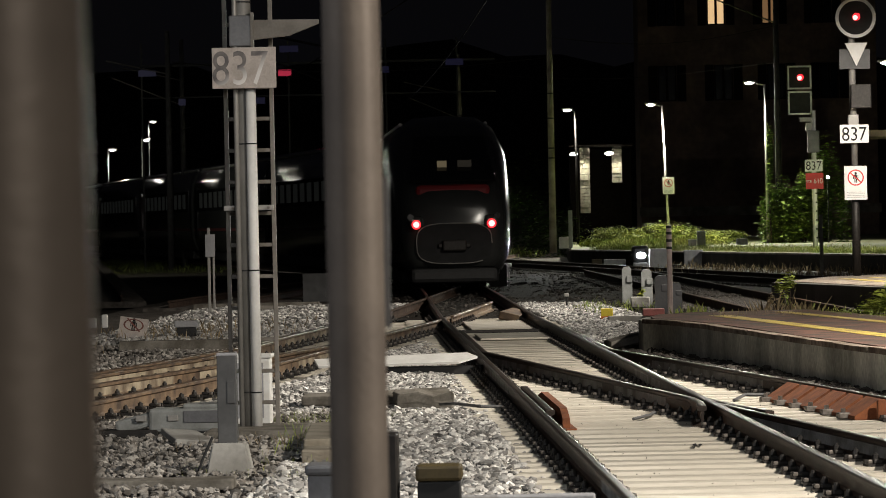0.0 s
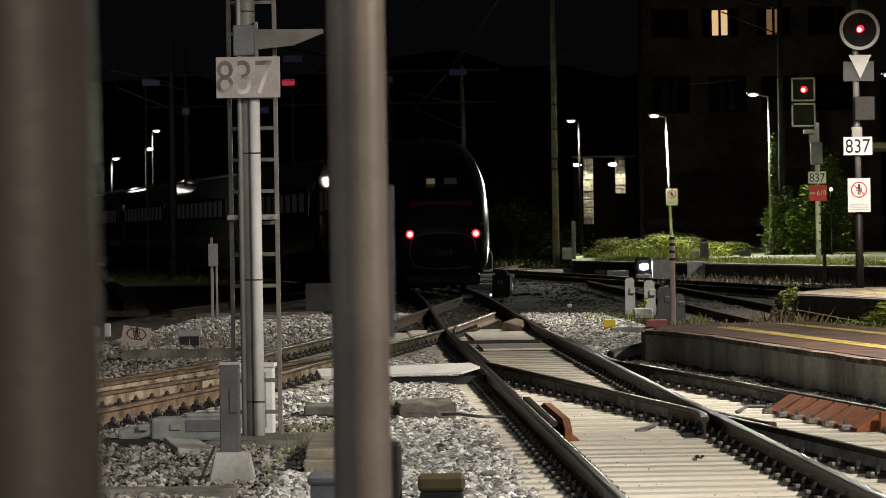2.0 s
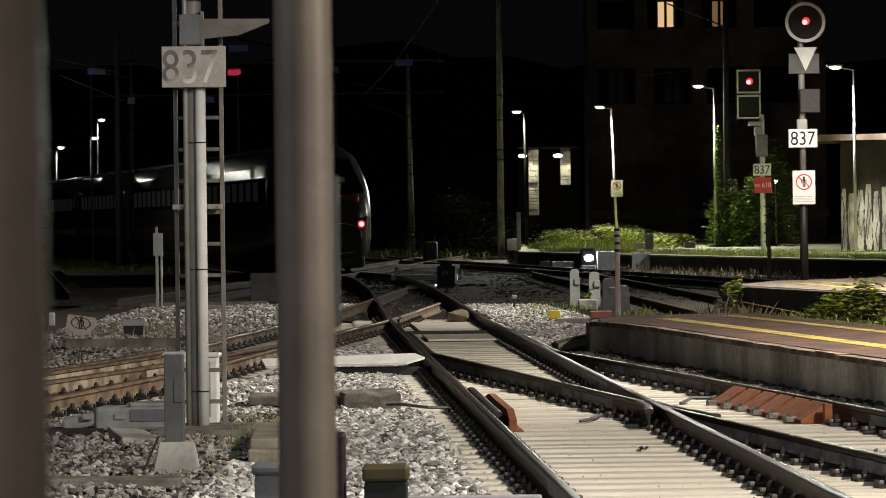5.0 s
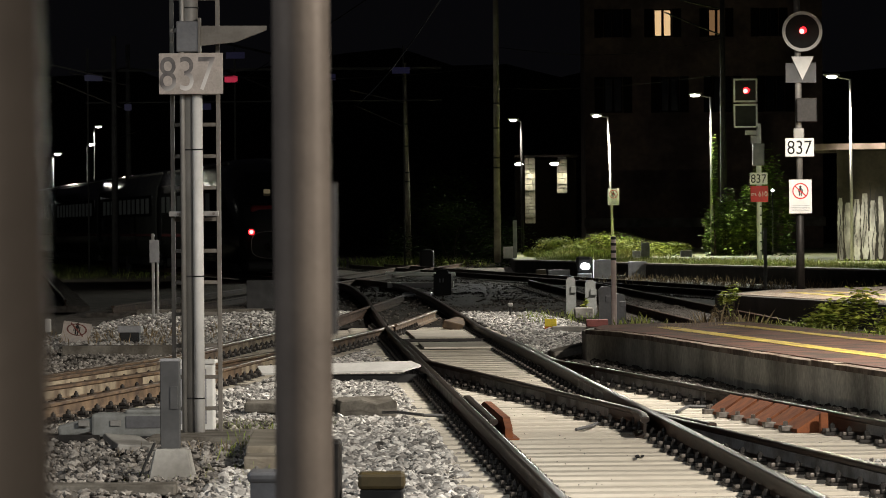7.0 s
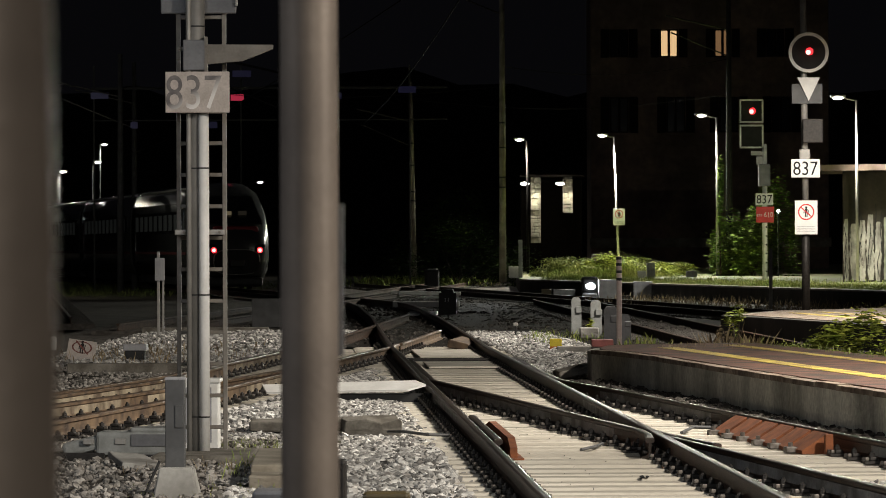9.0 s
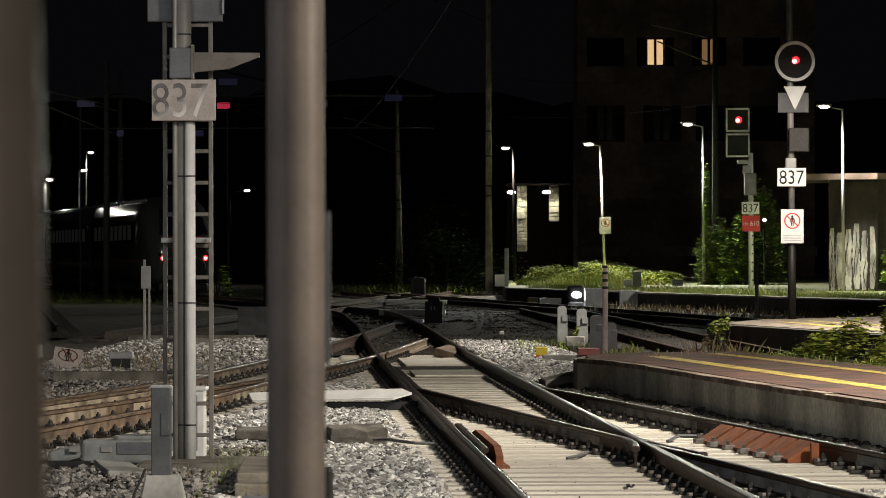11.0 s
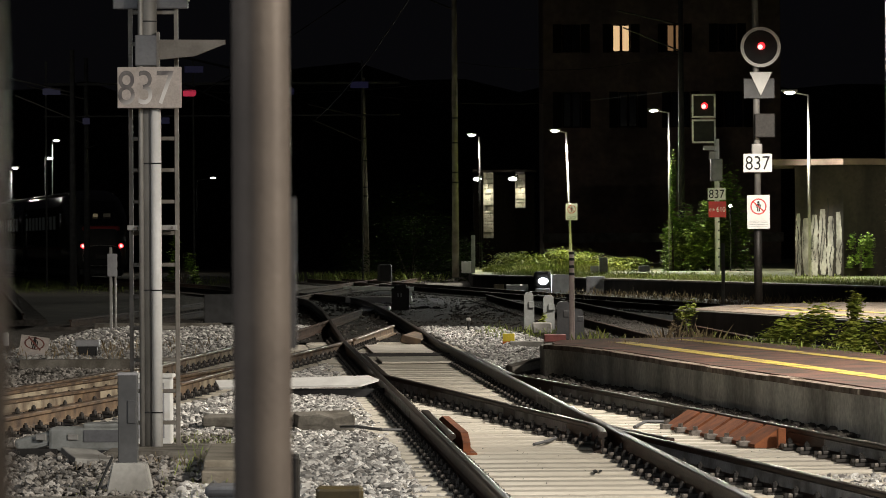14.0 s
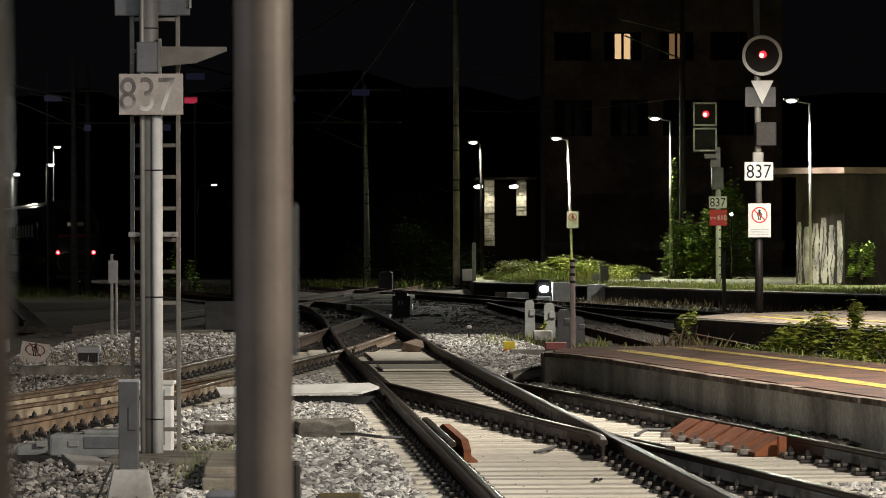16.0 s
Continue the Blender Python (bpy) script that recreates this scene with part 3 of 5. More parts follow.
# ---- signal mast with ladder ----
def signal_mast():
    ob = base("signal_mast", -2.535, 34.2, 0, label="grey signal mast with ladder and number plate 837", category="signal mast", group="signals")
    smooth(part("mast_tube", tube(B(), (0, 0, -0.02), (0, 0, 6.2), 0.080, 0.078, 24), MAST, ob))
    smooth(part("conduit", tube(B(), (0.072, -0.085, -0.02), (0.072, -0.085, 2.93), 0.045, seg=18), WHITE, ob, "white cable conduit up the mast"))
    smooth(part("slim_conduit", tube(B(), (-0.055, -0.075, -0.02), (-0.055, -0.075, 6.2), 0.022, seg=12), GALV, ob))
    for z in (0.32, 1.35, 2.42, 3.62):
        part("band", tube(B(), (0.0, 0, z), (0.0, 0, z + 0.012), 0.084, seg=24), DARK, ob)
        if z < 2.9:
            part("band", tube(B(), (0.072, -0.085, z), (0.072, -0.085, z + 0.012), 0.048, seg=18), DARK, ob)
    ladder = part("ladder", box(box(B(), -0.158, 0.16, 3.0, 0.036, 0.05, 6.0, 0.004), 0.232, 0.16, 3.0, 0.036, 0.05, 6.0, 0.004), LADDER, ob, "steel ladder")
    for i in range(21):
        part("rung", box(B(), 0.037, 0.16, 0.23 + i * 0.268, 0.36, 0.03, 0.034, 0.006), LADDER, ladder)
    clamp = part("clamp", box(B(), 0.03, 0.02, 1.885, 0.42, 0.10, 0.045, 0.006), GALV, ob, "clamp that ties the ladder to the mast")
    for x in (-0.10, 0.10, 0.20):
        part("stud", tube(B(), (x, -0.035, 1.885), (x, -0.06, 1.885), 0.012, seg=8), BOLT, clamp)
    plate = part("number_plate", box(B(), 0.03, -0.20, 3.063, 0.54, 0.012, 0.345, 0.004), SIGN_OLD, ob, "faded pinkish number plate")
    text("837", 0.285, GRADED_BLACK, plate, 0.0, -0.208, 3.063, 0.47)
    arm = B()
    vs = [(0.08, 3.30), (0.08, 3.47), (0.66, 3.465), (0.66, 3.43), (0.40, 3.33)]
    f = [arm.verts.new((x, -0.10, z)) for x, z in vs]
    bk = [arm.verts.new((x, -0.02, z)) for x, z in vs]
    arm.faces.new(f)
    arm.faces.new(bk[::-1])
    for i in range(5):
        arm.faces.new((f[i], f[(i + 1) % 5], bk[(i + 1) % 5], bk[i]))
    bmesh.ops.recalc_face_normals(arm, faces=arm.faces)
    part("bracket_arm", arm, LADDER, ob, "tapered steel bracket arm")
    part("bracket_collar", box(B(), 0.0, -0.01, 3.38, 0.20, 0.20, 0.26, 0.01), DARK_GREY, ob)
    part("bracket_plate", box(B(), 0.095, -0.06, 3.385, 0.022, 0.12, 0.30), LADDER, ob)
    part("signal_back", box(B(), 0.02, 0.10, 4.45, 0.64, 0.05, 1.42, 0.01), DARK_GREY, ob, "dark back of the signal boards")
    part("signal_frame", box(B(), 0.345, 0.05, 4.4, 0.02, 0.03, 1.2, 0.004), GALV, ob)
    for z in (3.34, 3.43):
        part("collar_bolt", tube(B(), (-0.14, -0.03, z), (-0.14, -0.07, z), 0.014, seg=8), BOLT, ob)
    # The slab's unlit front is put into this darker concrete colour.
    part("foundation", box(B(), 0.10, -0.25, -0.04, 0.84, 1.3, 0.16, 0.03), DARK_CONCRETE, ob, "concrete foundation slab")
    return ob


signal_mast()


# ---- boxes and slabs near the mast ----
def junction_post():
    ob = base("junction_box_post", -2.27, 28.7, 0, label="grey cable junction box on a concrete foot", category="junction box")
    bm = B()
    lo = [bm.verts.new((x, y, -0.05)) for x, y in ((-0.17, -0.17), (0.17, -0.17), (0.17, 0.17), (-0.17, 0.17))]
    hi = [bm.verts.new((x, y, 0.20)) for x, y in ((-0.12, -0.11), (0.12, -0.11), (0.12, 0.11), (-0.12, 0.11))]
    bm.faces.new(hi)
    for i in range(4):
        bm.faces.new((lo[i], lo[(i + 1) % 4], hi[(i + 1) % 4], hi[i]))
    bmesh.ops.recalc_face_normals(bm, faces=bm.faces)
    bmesh.ops.bevel(bm, geom=list(bm.edges), offset=0.012, segments=2, affect="EDGES")
    part("concrete_foot", bm, WALL_CONCRETE, ob)
    part("box", box(B(), -0.01, 0, 0.51, 0.138, 0.12, 0.63, 0.006), DULL_BOX, ob)
    part("cap", box(B(), -0.01, 0, 0.828, 0.143, 0.125, 0.02, 0.004), GREY_BOX, ob)
    part("hatch", box(B(), 0.02, -0.064, 0.56, 0.055, 0.008, 0.16, 0.002), DULL_BOX, ob)
    bm = B()
    tube(bm, (-0.12, -0.05, 0.24), (-0.19, -0.12, 0.08), 0.010, seg=8)
    tube(bm, (-0.19, -0.12, 0.08), (-0.23, -0.2, -0.06), 0.010, seg=8)
    part("cable", bm, BLACK, ob, "black cable")
    return ob


def cabinet():
    ob = base("white_cabinet", -2.62, 35.3, 0, label="white trackside cabinet with a lid behind the mast", category="cabinet")
    part("body", box(B(), 0, 0, 0.29, 0.40, 0.34, 0.58, 0.01), WHITE, ob)
    part("lid", box(B(), 0, 0, 0.596, 0.44, 0.38, 0.035, 0.01), WHITE, ob)
    part("door", box(B(), -0.02, -0.174, 0.30, 0.33, 0.008, 0.48, 0.003), GREY_BOX, ob)
    return ob


def point_machine():
    ob = base("point_machine", -3.17, 34.1, 0, -3, label="low grey cast point machine beside the rail", category="point machine")
    part("housing", box(B(), 0.12, 0, 0.11, 0.62, 0.34, 0.20, 0.03), SWITCH_GREY, ob)
    part("cover", box(B(), 0.28, 0.0, 0.225, 0.36, 0.30, 0.04, 0.015), SWITCH_GREY, ob)
    part("sloping_nose", box(B(), -0.30, 0, 0.09, 0.36, 0.28, 0.12, 0.03, Matrix.Rotation(radians(-14), 4, "Y")), SWITCH_GREY, ob)
    part("rod_box", box(B(), -0.36, -0.06, 0.0, 0.50, 0.22, 0.07, 0.01), CLIP, ob)
    for x in (-0.25, 0.02):
        part("bolt_cap", box(B(), x, -0.178, 0.13, 0.09, 0.016, 0.05, 0.006), GALV, ob)
    part("dark_recess", box(B(), 0.26, -0.174, 0.14, 0.30, 0.012, 0.10, 0.002), DARK_GREY, ob)
    part("dark_foot", box(B(), 0.22, -0.1, -0.01, 0.5, 0.3, 0.06, 0.01), DARK, ob)
    return ob


junction_post()
cabinet()
point_machine()


def block(name, x, y, z, sx, sy, sz, material, label, category, rz=0, bevel=0.012, lump=0.0, tilt=(0, 0)):
    bm = box(B(), 0, 0, 0, sx, sy, sz, bevel)
    if lump:
        bmesh.ops.subdivide_edges(bm, edges=list(bm.edges), cuts=2, use_grid_fill=True)
        for v in bm.verts:
            v.co += Vector(noise.noise_vector(v.co * 9 + Vector((x, y, z)))) * lump
    ob = part(name, bm, material)
    ob.matrix_world = pose(x, y, z, tilt[0], tilt[1], rz)
    return tagged(ob, label, category)


block("concrete_slab", -2.93, 32.6, 0.035, 0.30, 1.0, 0.05, WALL_CONCRETE, "broken flat concrete slab on the ballast", "slab", 12, 0.01, 0.012, (2, 3))
block("concrete_block", -1.18, 37.9, 0.05, 0.52, 0.7, 0.19, DARK_CONCRETE, "rough broken concrete block among the stones", "block", 6, 0.02, 0.045)
block("concrete_footing", -1.85, 38.6, 0.06, 1.0, 0.8, 0.10, DARK_CONCRETE, "low concrete footing strip", "footing", 3, 0.02, 0.02)
block("timber_plinth", -1.75, 31.7, 0.05, 0.30, 2.6, 0.14, EDGE_STONE, "weathered timber plinth on the ballast", "plinth", 2, 0.015, 0.012)
block("timber_plinth", -1.70, 29.9, 0.02, 0.26, 0.5, 0.12, EDGE_STONE, "weathered timber plinth on the ballast", "plinth", 2, 0.015, 0.012)
block("cable_trough_lid", -2.60, 27.2, 0.01, 0.95, 0.36, 0.07, DARK_CONCRETE, "row of ribbed concrete cable trough lids", "cable trough", 1, 0.01, 0.008)
block("cable_trough_lid", -3.2, 27.25, 0.005, 0.62, 0.36, 0.07, DARK_CONCRETE, "row of ribbed concrete cable trough lids", "cable trough", 1, 0.01, 0.008)

# white board laid across between the tracks, pointed at one end
bm = slab(B(), [(-0.88, -0.18), (0.72, -0.18), (0.92, 0.0), (0.80, 0.16), (-0.95, 0.10)], -0.012, 0.012)
board = part("white_board", bm, WHITE)
board.matrix_world = pose(-1.72, 46.0, 0.165, 16, -0.9, -1.5)
tagged(board, "long white painted cover board laid across the stones", "board")
bm = slab(B(), [(-1.5, 0.75), (0.10, 0.75), (0.12, 0.95), (-1.5, 0.95)], -0.04, 0.085)
ob = part("board_support", bm, DARK)
ob.matrix_world = pose(-0.86, 45.2, 0)
tagged(ob, "dark beam that carries the board", "support")


def near_cabinet():
    ob = base("trackside_cabinet", -1.14, 22.0, -0.05, label="light grey plastic trackside cabinet behind the pole", category="cabinet")
    part("body", box(B(), 0.0, 0, 0.22, 0.34, 0.26, 0.44, 0.012), DARK_GREY, ob)
    part("lid", box(B(), 0.0, 0, 0.46, 0.37, 0.29, 0.06, 0.02), DARK_GREY, ob)
    part("tall_box", box(B(), 0.255, 0.02, 0.32, 0.13, 0.24, 0.66, 0.015), CLIP, ob, "dark taller box at its side")
    return ob


near_cabinet()
ob = base("yellow_lidded_box", -0.60, 22.0, -0.05, label="black box with a dull yellow lid on the ballast", category="box")
KHAKI = mat("dull_yellow_plastic", (0.075, 0.055, 0.02), (0.055, 0.04, 0.016), 0.5, scale=6, bump=0.03)
part("lid", box(B(), 0, 0, 0.43, 0.255, 0.22, 0.09, 0.02), KHAKI, ob)
part("body", box(B(), 0, 0, 0.19, 0.235, 0.2, 0.39, 0.01), BLACK, ob)
block("long_cable_duct", -0.20, 22.3, 0.05, 0.9, 0.12, 0.36, GREY_BOX, "low grey cable duct", "cable duct")


# ---- rusty guards on the rails ----
def guard_plate():
    ob = base("check_rail_guard", line_d(35.8) - 0.18, 35.8, 0, math.degrees(math.atan(0.1526)), label="row of orange rusted steel guard plates along the rail", category="rail guard")
    for i in range(6):
        y = -1.75 + i * 0.64
        bm = B()
        v = [bm.verts.new(p) for p in ((-0.17, y, 0.03), (0.055, y, 0.175), (0.055, y + 0.52, 0.175), (-0.17, y + 0.52, 0.03), (-0.17, y, 0.0), (0.055, y, 0.0), (0.055, y + 0.52, 0.0), (-0.17, y + 0.52, 0.0))]
        for q in ((0, 1, 2, 3), (4, 5, 1, 0), (7, 3, 2, 6), (4, 0, 3, 7), (1, 5, 6, 2)):
            bm.faces.new([v[k] for k in q])
        bmesh.ops.recalc_face_normals(bm, faces=bm.faces)
        p = part("plate", bm, RUST, ob)
        part("bolt", box(tube(B(), (-0.20, y + 0.3, 0.0), (-0.20, y + 0.3, 0.085), 0.022, seg=6), -0.20, y + 0.3, 0.025, 0.10, 0.12, 0.05, 0.008), BOLT, p)
    part("end_plate", box(B(), 0.02, -1.92, 0.09, 0.07, 0.06, 0.17, 0.01), RUST, ob)
    return ob


guard_plate()
ob = base("rail_bracket", line_l(35.2) + 0.19, 35.3, 0, math.degrees(math.atan(0.0508)), label="flat rusted bracket beside the running rail", category="bracket")
bm = slab(B(), [(-0.11, -2.2), (0.10, -2.2), (0.085, 1.2), (-0.02, 2.1), (-0.11, 2.1)], 0.0, 0.02)
part("foot_plate", bm, RUST, ob)
bm = B()
f = [bm.verts.new((0.05, y, z)) for y, z in ((-2.1, 0.01), (-2.1, 0.10), (-1.7, 0.17), (1.4, 0.17), (2.0, 0.12), (2.0, 0.01))]
g = [bm.verts.new((-0.01, v.co.y, v.co.z)) for v in f]
bm.faces.new(f)
bm.faces.new(g[::-1])
for i in range(6):
    bm.faces.new((f[i], f[(i + 1) % 6], g[(i + 1) % 6], g[i]))
bmesh.ops.recalc_face_normals(bm, faces=bm.faces)
part("web", bm, RUST, ob)
# crossing timbers and covers further along the main track
block("crossing_cover", -0.55, 69.5, 0.08, 0.36, 2.6, 0.14, RAIL_TAN, "sandy brown cover box beside the rail", "cover", -4, 0.03, 0, (0, 14))
block("cross_bar", -0.62, 61.0, 0.05, 1.75, 0.06, 0.05, CLIP, "dark stretcher bar between the rails", "bar", 1)
block("crossing_plate", -0.72, 65.0, 0.03, 1.15, 4.6, 0.03, CONCRETE, "pale concrete slab between the rails", "slab", 2.9)
block("crossing_plate", -0.45, 59.0, 0.03, 1.15, 2.6, 0.03, CONCRETE, "pale concrete slab between the rails", "slab", 2.9)


# ---- left side, beyond the crossover ----
def no_entry(parent, w, h, z, board_mat, y=0.0, thin=1.0, sx=0.0, ring_mat=RED):
    """A white board with a crossed-out walking figure in a red ring, and plain bars for small print."""
    plate = part("sign_board", box(B(), sx, y, z, w, 0.012, h, 0.003), board_mat, parent)
    r = w * 0.36
    cz = z + h * 0.16
    bm = B()
    n = 36
    for i in range(n):
        a, b = 6.28319 * i / n, 6.28319 * (i + 1) / n
        q = [bm.verts.new((sx + math.cos(t) * rr, y - 0.0085, cz + math.sin(t) * rr * thin)) for t, rr in ((a, r), (b, r), (b, r * 0.84), (a, r * 0.84))]
        bm.faces.new(q)
    box(bm, sx, y - 0.0095, cz, r * 1.8, 0.003, r * 0.15, turn=Matrix.Rotation(radians(42), 4, "Y"))
    part("ring", bm, ring_mat, plate)
    bm = B()
    box(bm, sx, y - 0.0075, cz + r * 0.12, r * 0.34, 0.002, r * 0.52)
    box(bm, sx - r * 0.1, y - 0.0075, cz - r * 0.36, r * 0.13, 0.002, r * 0.5)
    box(bm, sx + r * 0.1, y - 0.0075, cz - r * 0.36, r * 0.13, 0.002, r * 0.5)
    box(bm, sx - r * 0.27, y - 0.0075, cz + r * 0.05, r * 0.1, 0.002, r * 0.45)
    box(bm, sx + r * 0.27, y - 0.0075, cz + r * 0.05, r * 0.1, 0.002, r * 0.45)
    tube(bm, (sx, y - 0.0065, cz + r * 0.53), (sx, y - 0.0085, cz + r * 0.53), r * 0.15, seg=14)
    part("pictogram", bm, BLACK, plate)
    bm = B()
    for k in range(4):
        box(bm, sx, y - 0.0075, z - h * (0.27 + 0.05 * k), w * 0.8, 0.002, h * 0.012)
    part("small_print", bm, GREY_BOX, plate)
    return plate


ob = base("no_entry_board", -6.22, 62.3, 0, 0, label="white no-entry board leaning on the stones", category="sign")
no_entry(ob, 0.44, 0.34, 0.17, SIGN_OLD, 0.0, 0.6, 0.0, FADED_RED)
ob.matrix_world = pose(-6.42, 62.3, 0.0, -14, 8, 0)
ob = base("low_box", -5.56, 62.3, 0, label="low grey trackside box on a dark foot", category="box")
part("lid", box(B(), 0, 0, 0.22, 0.36, 0.3, 0.10, 0.01), GREY_BOX, ob)
part("foot", box(B(), 0, 0, 0.08, 0.30, 0.24, 0.18, 0.01), DARK, ob)
block("concrete_kerb", -5.3, 57.5, 0.03, 1.6, 0.2, 0.16, DARK_CONCRETE, "low concrete kerb beside the crossover", "kerb", 2)
ob = base("marker_post", -6.57, 78.7, -0.05, label="slim white marker post with a double board", category="marker post")
part("post", box(B(), 0, 0, 0.85, 0.055, 0.05, 1.75, 0.006), GALV, ob)
part("post", box(B(), 0.09, 0.01, 0.6, 0.04, 0.05, 1.2, 0.006), GALV, ob)
part("marker_panel", box(B(), 0.03, -0.03, 1.38, 0.19, 0.02, 0.44, 0.004), GREY_BOX, ob)
block("relay_cabinet", -5.05, 90.5, 0.28, 0.78, 0.5, 0.64, DULL_BOX, "grey relay cabinet beside the track", "cabinet", -3)
block("concrete_plinth", -6.0, 83.5, 0.03, 2.6, 0.4, 0.14, DARK_CONCRETE, "low concrete edging by the ballast", "edging")
ob = base("ballast_box", -7.4, 66.0, 0, label="small white trackside boxes", category="box")
part("lid", box(B(), -0.1, 0, 0.17, 0.24, 0.25, 0.16, 0.02), GREY_BOX, ob)
part("lamp", box(B(), 0.17, -0.05, 0.2, 0.1, 0.1, 0.22, 0.02), WHITE, ob)

# ---- between the platforms ----
def box_post(x, y, h, w, material, label):
    ob = base("switch_box", x, y, 0, label=label, category="switch box", group="switch boxes")
    bm = B()
    prof = [(-w / 2, -0.05), (w / 2, -0.05), (w / 2, h * 0.62), (w * 0.42, h * 0.68), (w * 0.42, h * 0.93), (w * 0.25, h), (-w * 0.32, h), (-w / 2, h * 0.92)]
    f = [bm.verts.new((a, -0.11, b)) for a, b in prof]
    g = [bm.verts.new((a, 0.11, b)) for a, b in prof]
    bm.faces.new(f)
    bm.faces.new(g[::-1])
    n = len(prof)
    for i in range(n):
        bm.faces.new((f[i], f[(i + 1) % n], g[(i + 1) % n], g[i]))
    bmesh.ops.recalc_face_normals(bm, faces=bm.faces)
    part("housing", bm, material, ob)
    part("visor", box(B(), w * 0.22, -0.13, h * 0.66, w * 0.55, 0.06, h * 0.18, 0.01), material, ob)
    return ob


box_post(1.62, 81.5, 0.72, 0.20, SWITCH_GREY, "pale grey painted switch lantern box")
box_post(1.98, 80.0, 0.68, 0.22, SWITCH_GREY, "pale grey painted switch lantern box with weeds before it")
box_post(2.08, 73.0, 0.66, 0.26, DARK_GREY, "grey switch box beside the platform end")
box_post(2.34, 73.2, 0.52, 0.2, DARK_GREY, "grey switch box beside the platform end")
ob = base("yellow_marker", 1.01, 68.4, 0, label="yellow and orange marker block on the ballast", category="marker")
YB = mat("bright_yellow_paint", (0.85, 0.66, 0.02), (0.78, 0.6, 0.02), 0.5, bump=0)
OB = mat("orange_paint", (0.75, 0.2, 0.02), (0.7, 0.18, 0.02), 0.5, bump=0)
part("block", box(B(), 0, 0, 0.125, 0.20, 0.12, 0.13, 0.008), YB, ob)
part("foot", box(B(), 0, 0, 0.03, 0.20, 0.12, 0.06, 0.004), OB, ob)
block("red_slab", 1.68, 64.0, 0.22, 0.34, 0.5, 0.11, mat("dull_red_brick", (0.30, 0.10, 0.09), (0.2, 0.07, 0.06), 0.85), "dull red coping block at the platform end", "block")
block("red_slab_foot", 1.68, 64.2, 0.05, 0.36, 0.5, 0.22, WALL_CONCRETE, "dark concrete foot under the coping block", "foot")
block("sloping_kerb", 1.05, 54.5, 0.07, 0.5, 0.6, 0.12, DARK_CONCRETE, "broken kerb at the platform ramp", "kerb", 8, 0.02, 0.02, (0, -12))
block("concrete_curb", 1.35, 66.5, 0.05, 0.7, 0.25, 0.12, WALL_CONCRETE, "low concrete edging by the marker", "edging", 2, 0.02, 0.01)
block("weed_trough", 1.75, 76.0, 0.12, 0.36, 0.4, 0.2, WALL_CONCRETE, "concrete trough with weeds", "trough", 0, 0.02, 0.015)
ob = base("striped_post", 2.01, 66.0, 0.0, label="pinkish concrete post with dark bands at the top", category="post")
part("post", tube(B(), (0, 0, -0.05), (0, 0, 1.59), 0.045, 0.042, 12), mat("pinkish_post_paint", (0.42, 0.34, 0.31), (0.34, 0.27, 0.25), 0.7), ob)
for z in (1.19, 1.31, 1.43, 1.53):
    part("band", tube(B(), (0, 0, z), (0, 0, z + 0.045), 0.047, seg=12), DARK, ob)
ob = base("short_peg", 0.38, 78.4, 0, label="short metal peg with a pale cap", category="peg")
part("peg", tube(B(), (0, 0, -0.05), (0, 0, 0.2), 0.02, seg=8), DARK, ob)
part("cap", box(B(), 0, 0, 0.24, 0.10, 0.08, 0.07, 0.02), GALV, ob)
block("cover_plate", -2.4, 139.0, 0.15, 2.4, 1.0, 0.12, WHITE, "long white cover board across the tracks", "board", 0, 0.02, 0, (0, 1))
block("cover_plate", -2.0, 116.0, 0.10, 1.9, 0.8, 0.16, WHITE, "long white cover board across the tracks", "board")
WET = mat("wet_white_cover", (0.72, 0.72, 0.74), (0.6, 0.6, 0.62), 0.28, scale=4, bump=0.02)
block("cover_plate", -1.9, 104.5, 0.0, 0.75, 3.2, 0.12, WET, "white cover lit beside the track", "board", 0, 0.02, 0.03)
ob = base("dwarf_signal", -1.25, 105.0, -0.05, label="black dwarf signal seen from behind", category="dwarf signal")
bm = box(B(), 0, 0, 0.30, 0.46, 0.3, 0.6, 0.02)
box(bm, 0.0, 0, 0.62, 0.32, 0.3, 0.16, 0.05)
part("housing", bm, DARK, ob)
for x in (-0.06, 0.02):
    part("slot", box(B(), x, -0.155, 0.42, 0.03, 0.02, 0.1), GREY_BOX, ob)
part("white_edge", box(B(), 0.26, -0.1, 0.38, 0.05, 0.04, 0.34), WHITE, ob)
ob = base("dwarf_signal", -2.6, 165.0, -0.05, label="black dwarf signal far off", category="dwarf signal")
part("housing", box(B(), 0, 0, 0.45, 0.6, 0.4, 0.9, 0.12), DARK, ob)

# small floodlight on the ballast and cabinets in the far ballast strip
ob = base("ground_floodlight", 3.09, 133.0, -0.05, label="small floodlight shining on the ground", category="floodlight")
part("stand", box(B(), 0, 0, 0.1, 0.5, 0.4, 0.3, 0.05), GREY_BOX, ob)
part("housing", box(B(), 0, 0.1, 0.52, 0.56, 0.4, 0.56, 0.1), DARK, ob)
bm = B()
bmesh.ops.create_uvsphere(bm, u_segments=16, v_segments=8, radius=0.135, matrix=Matrix.Translation((0.02, -0.18, 0.48)) @ Matrix.Diagonal((1.2, 0.4, 0.85, 1)))
part("lens", bm, COOL_GLOW, ob, "white shining lens")
lamp("floodlight_light", (3.09, 132.2, 0.5), (-1.9, 105, -0.3), 4200, 0.15, (0.9, 0.95, 1.0), 44)
block("grey_cabinet", 3.62, 128.5, 0.30, 0.70, 0.5, 0.76, GREY_BOX, "grey trackside cabinet in the far ballast", "cabinet")
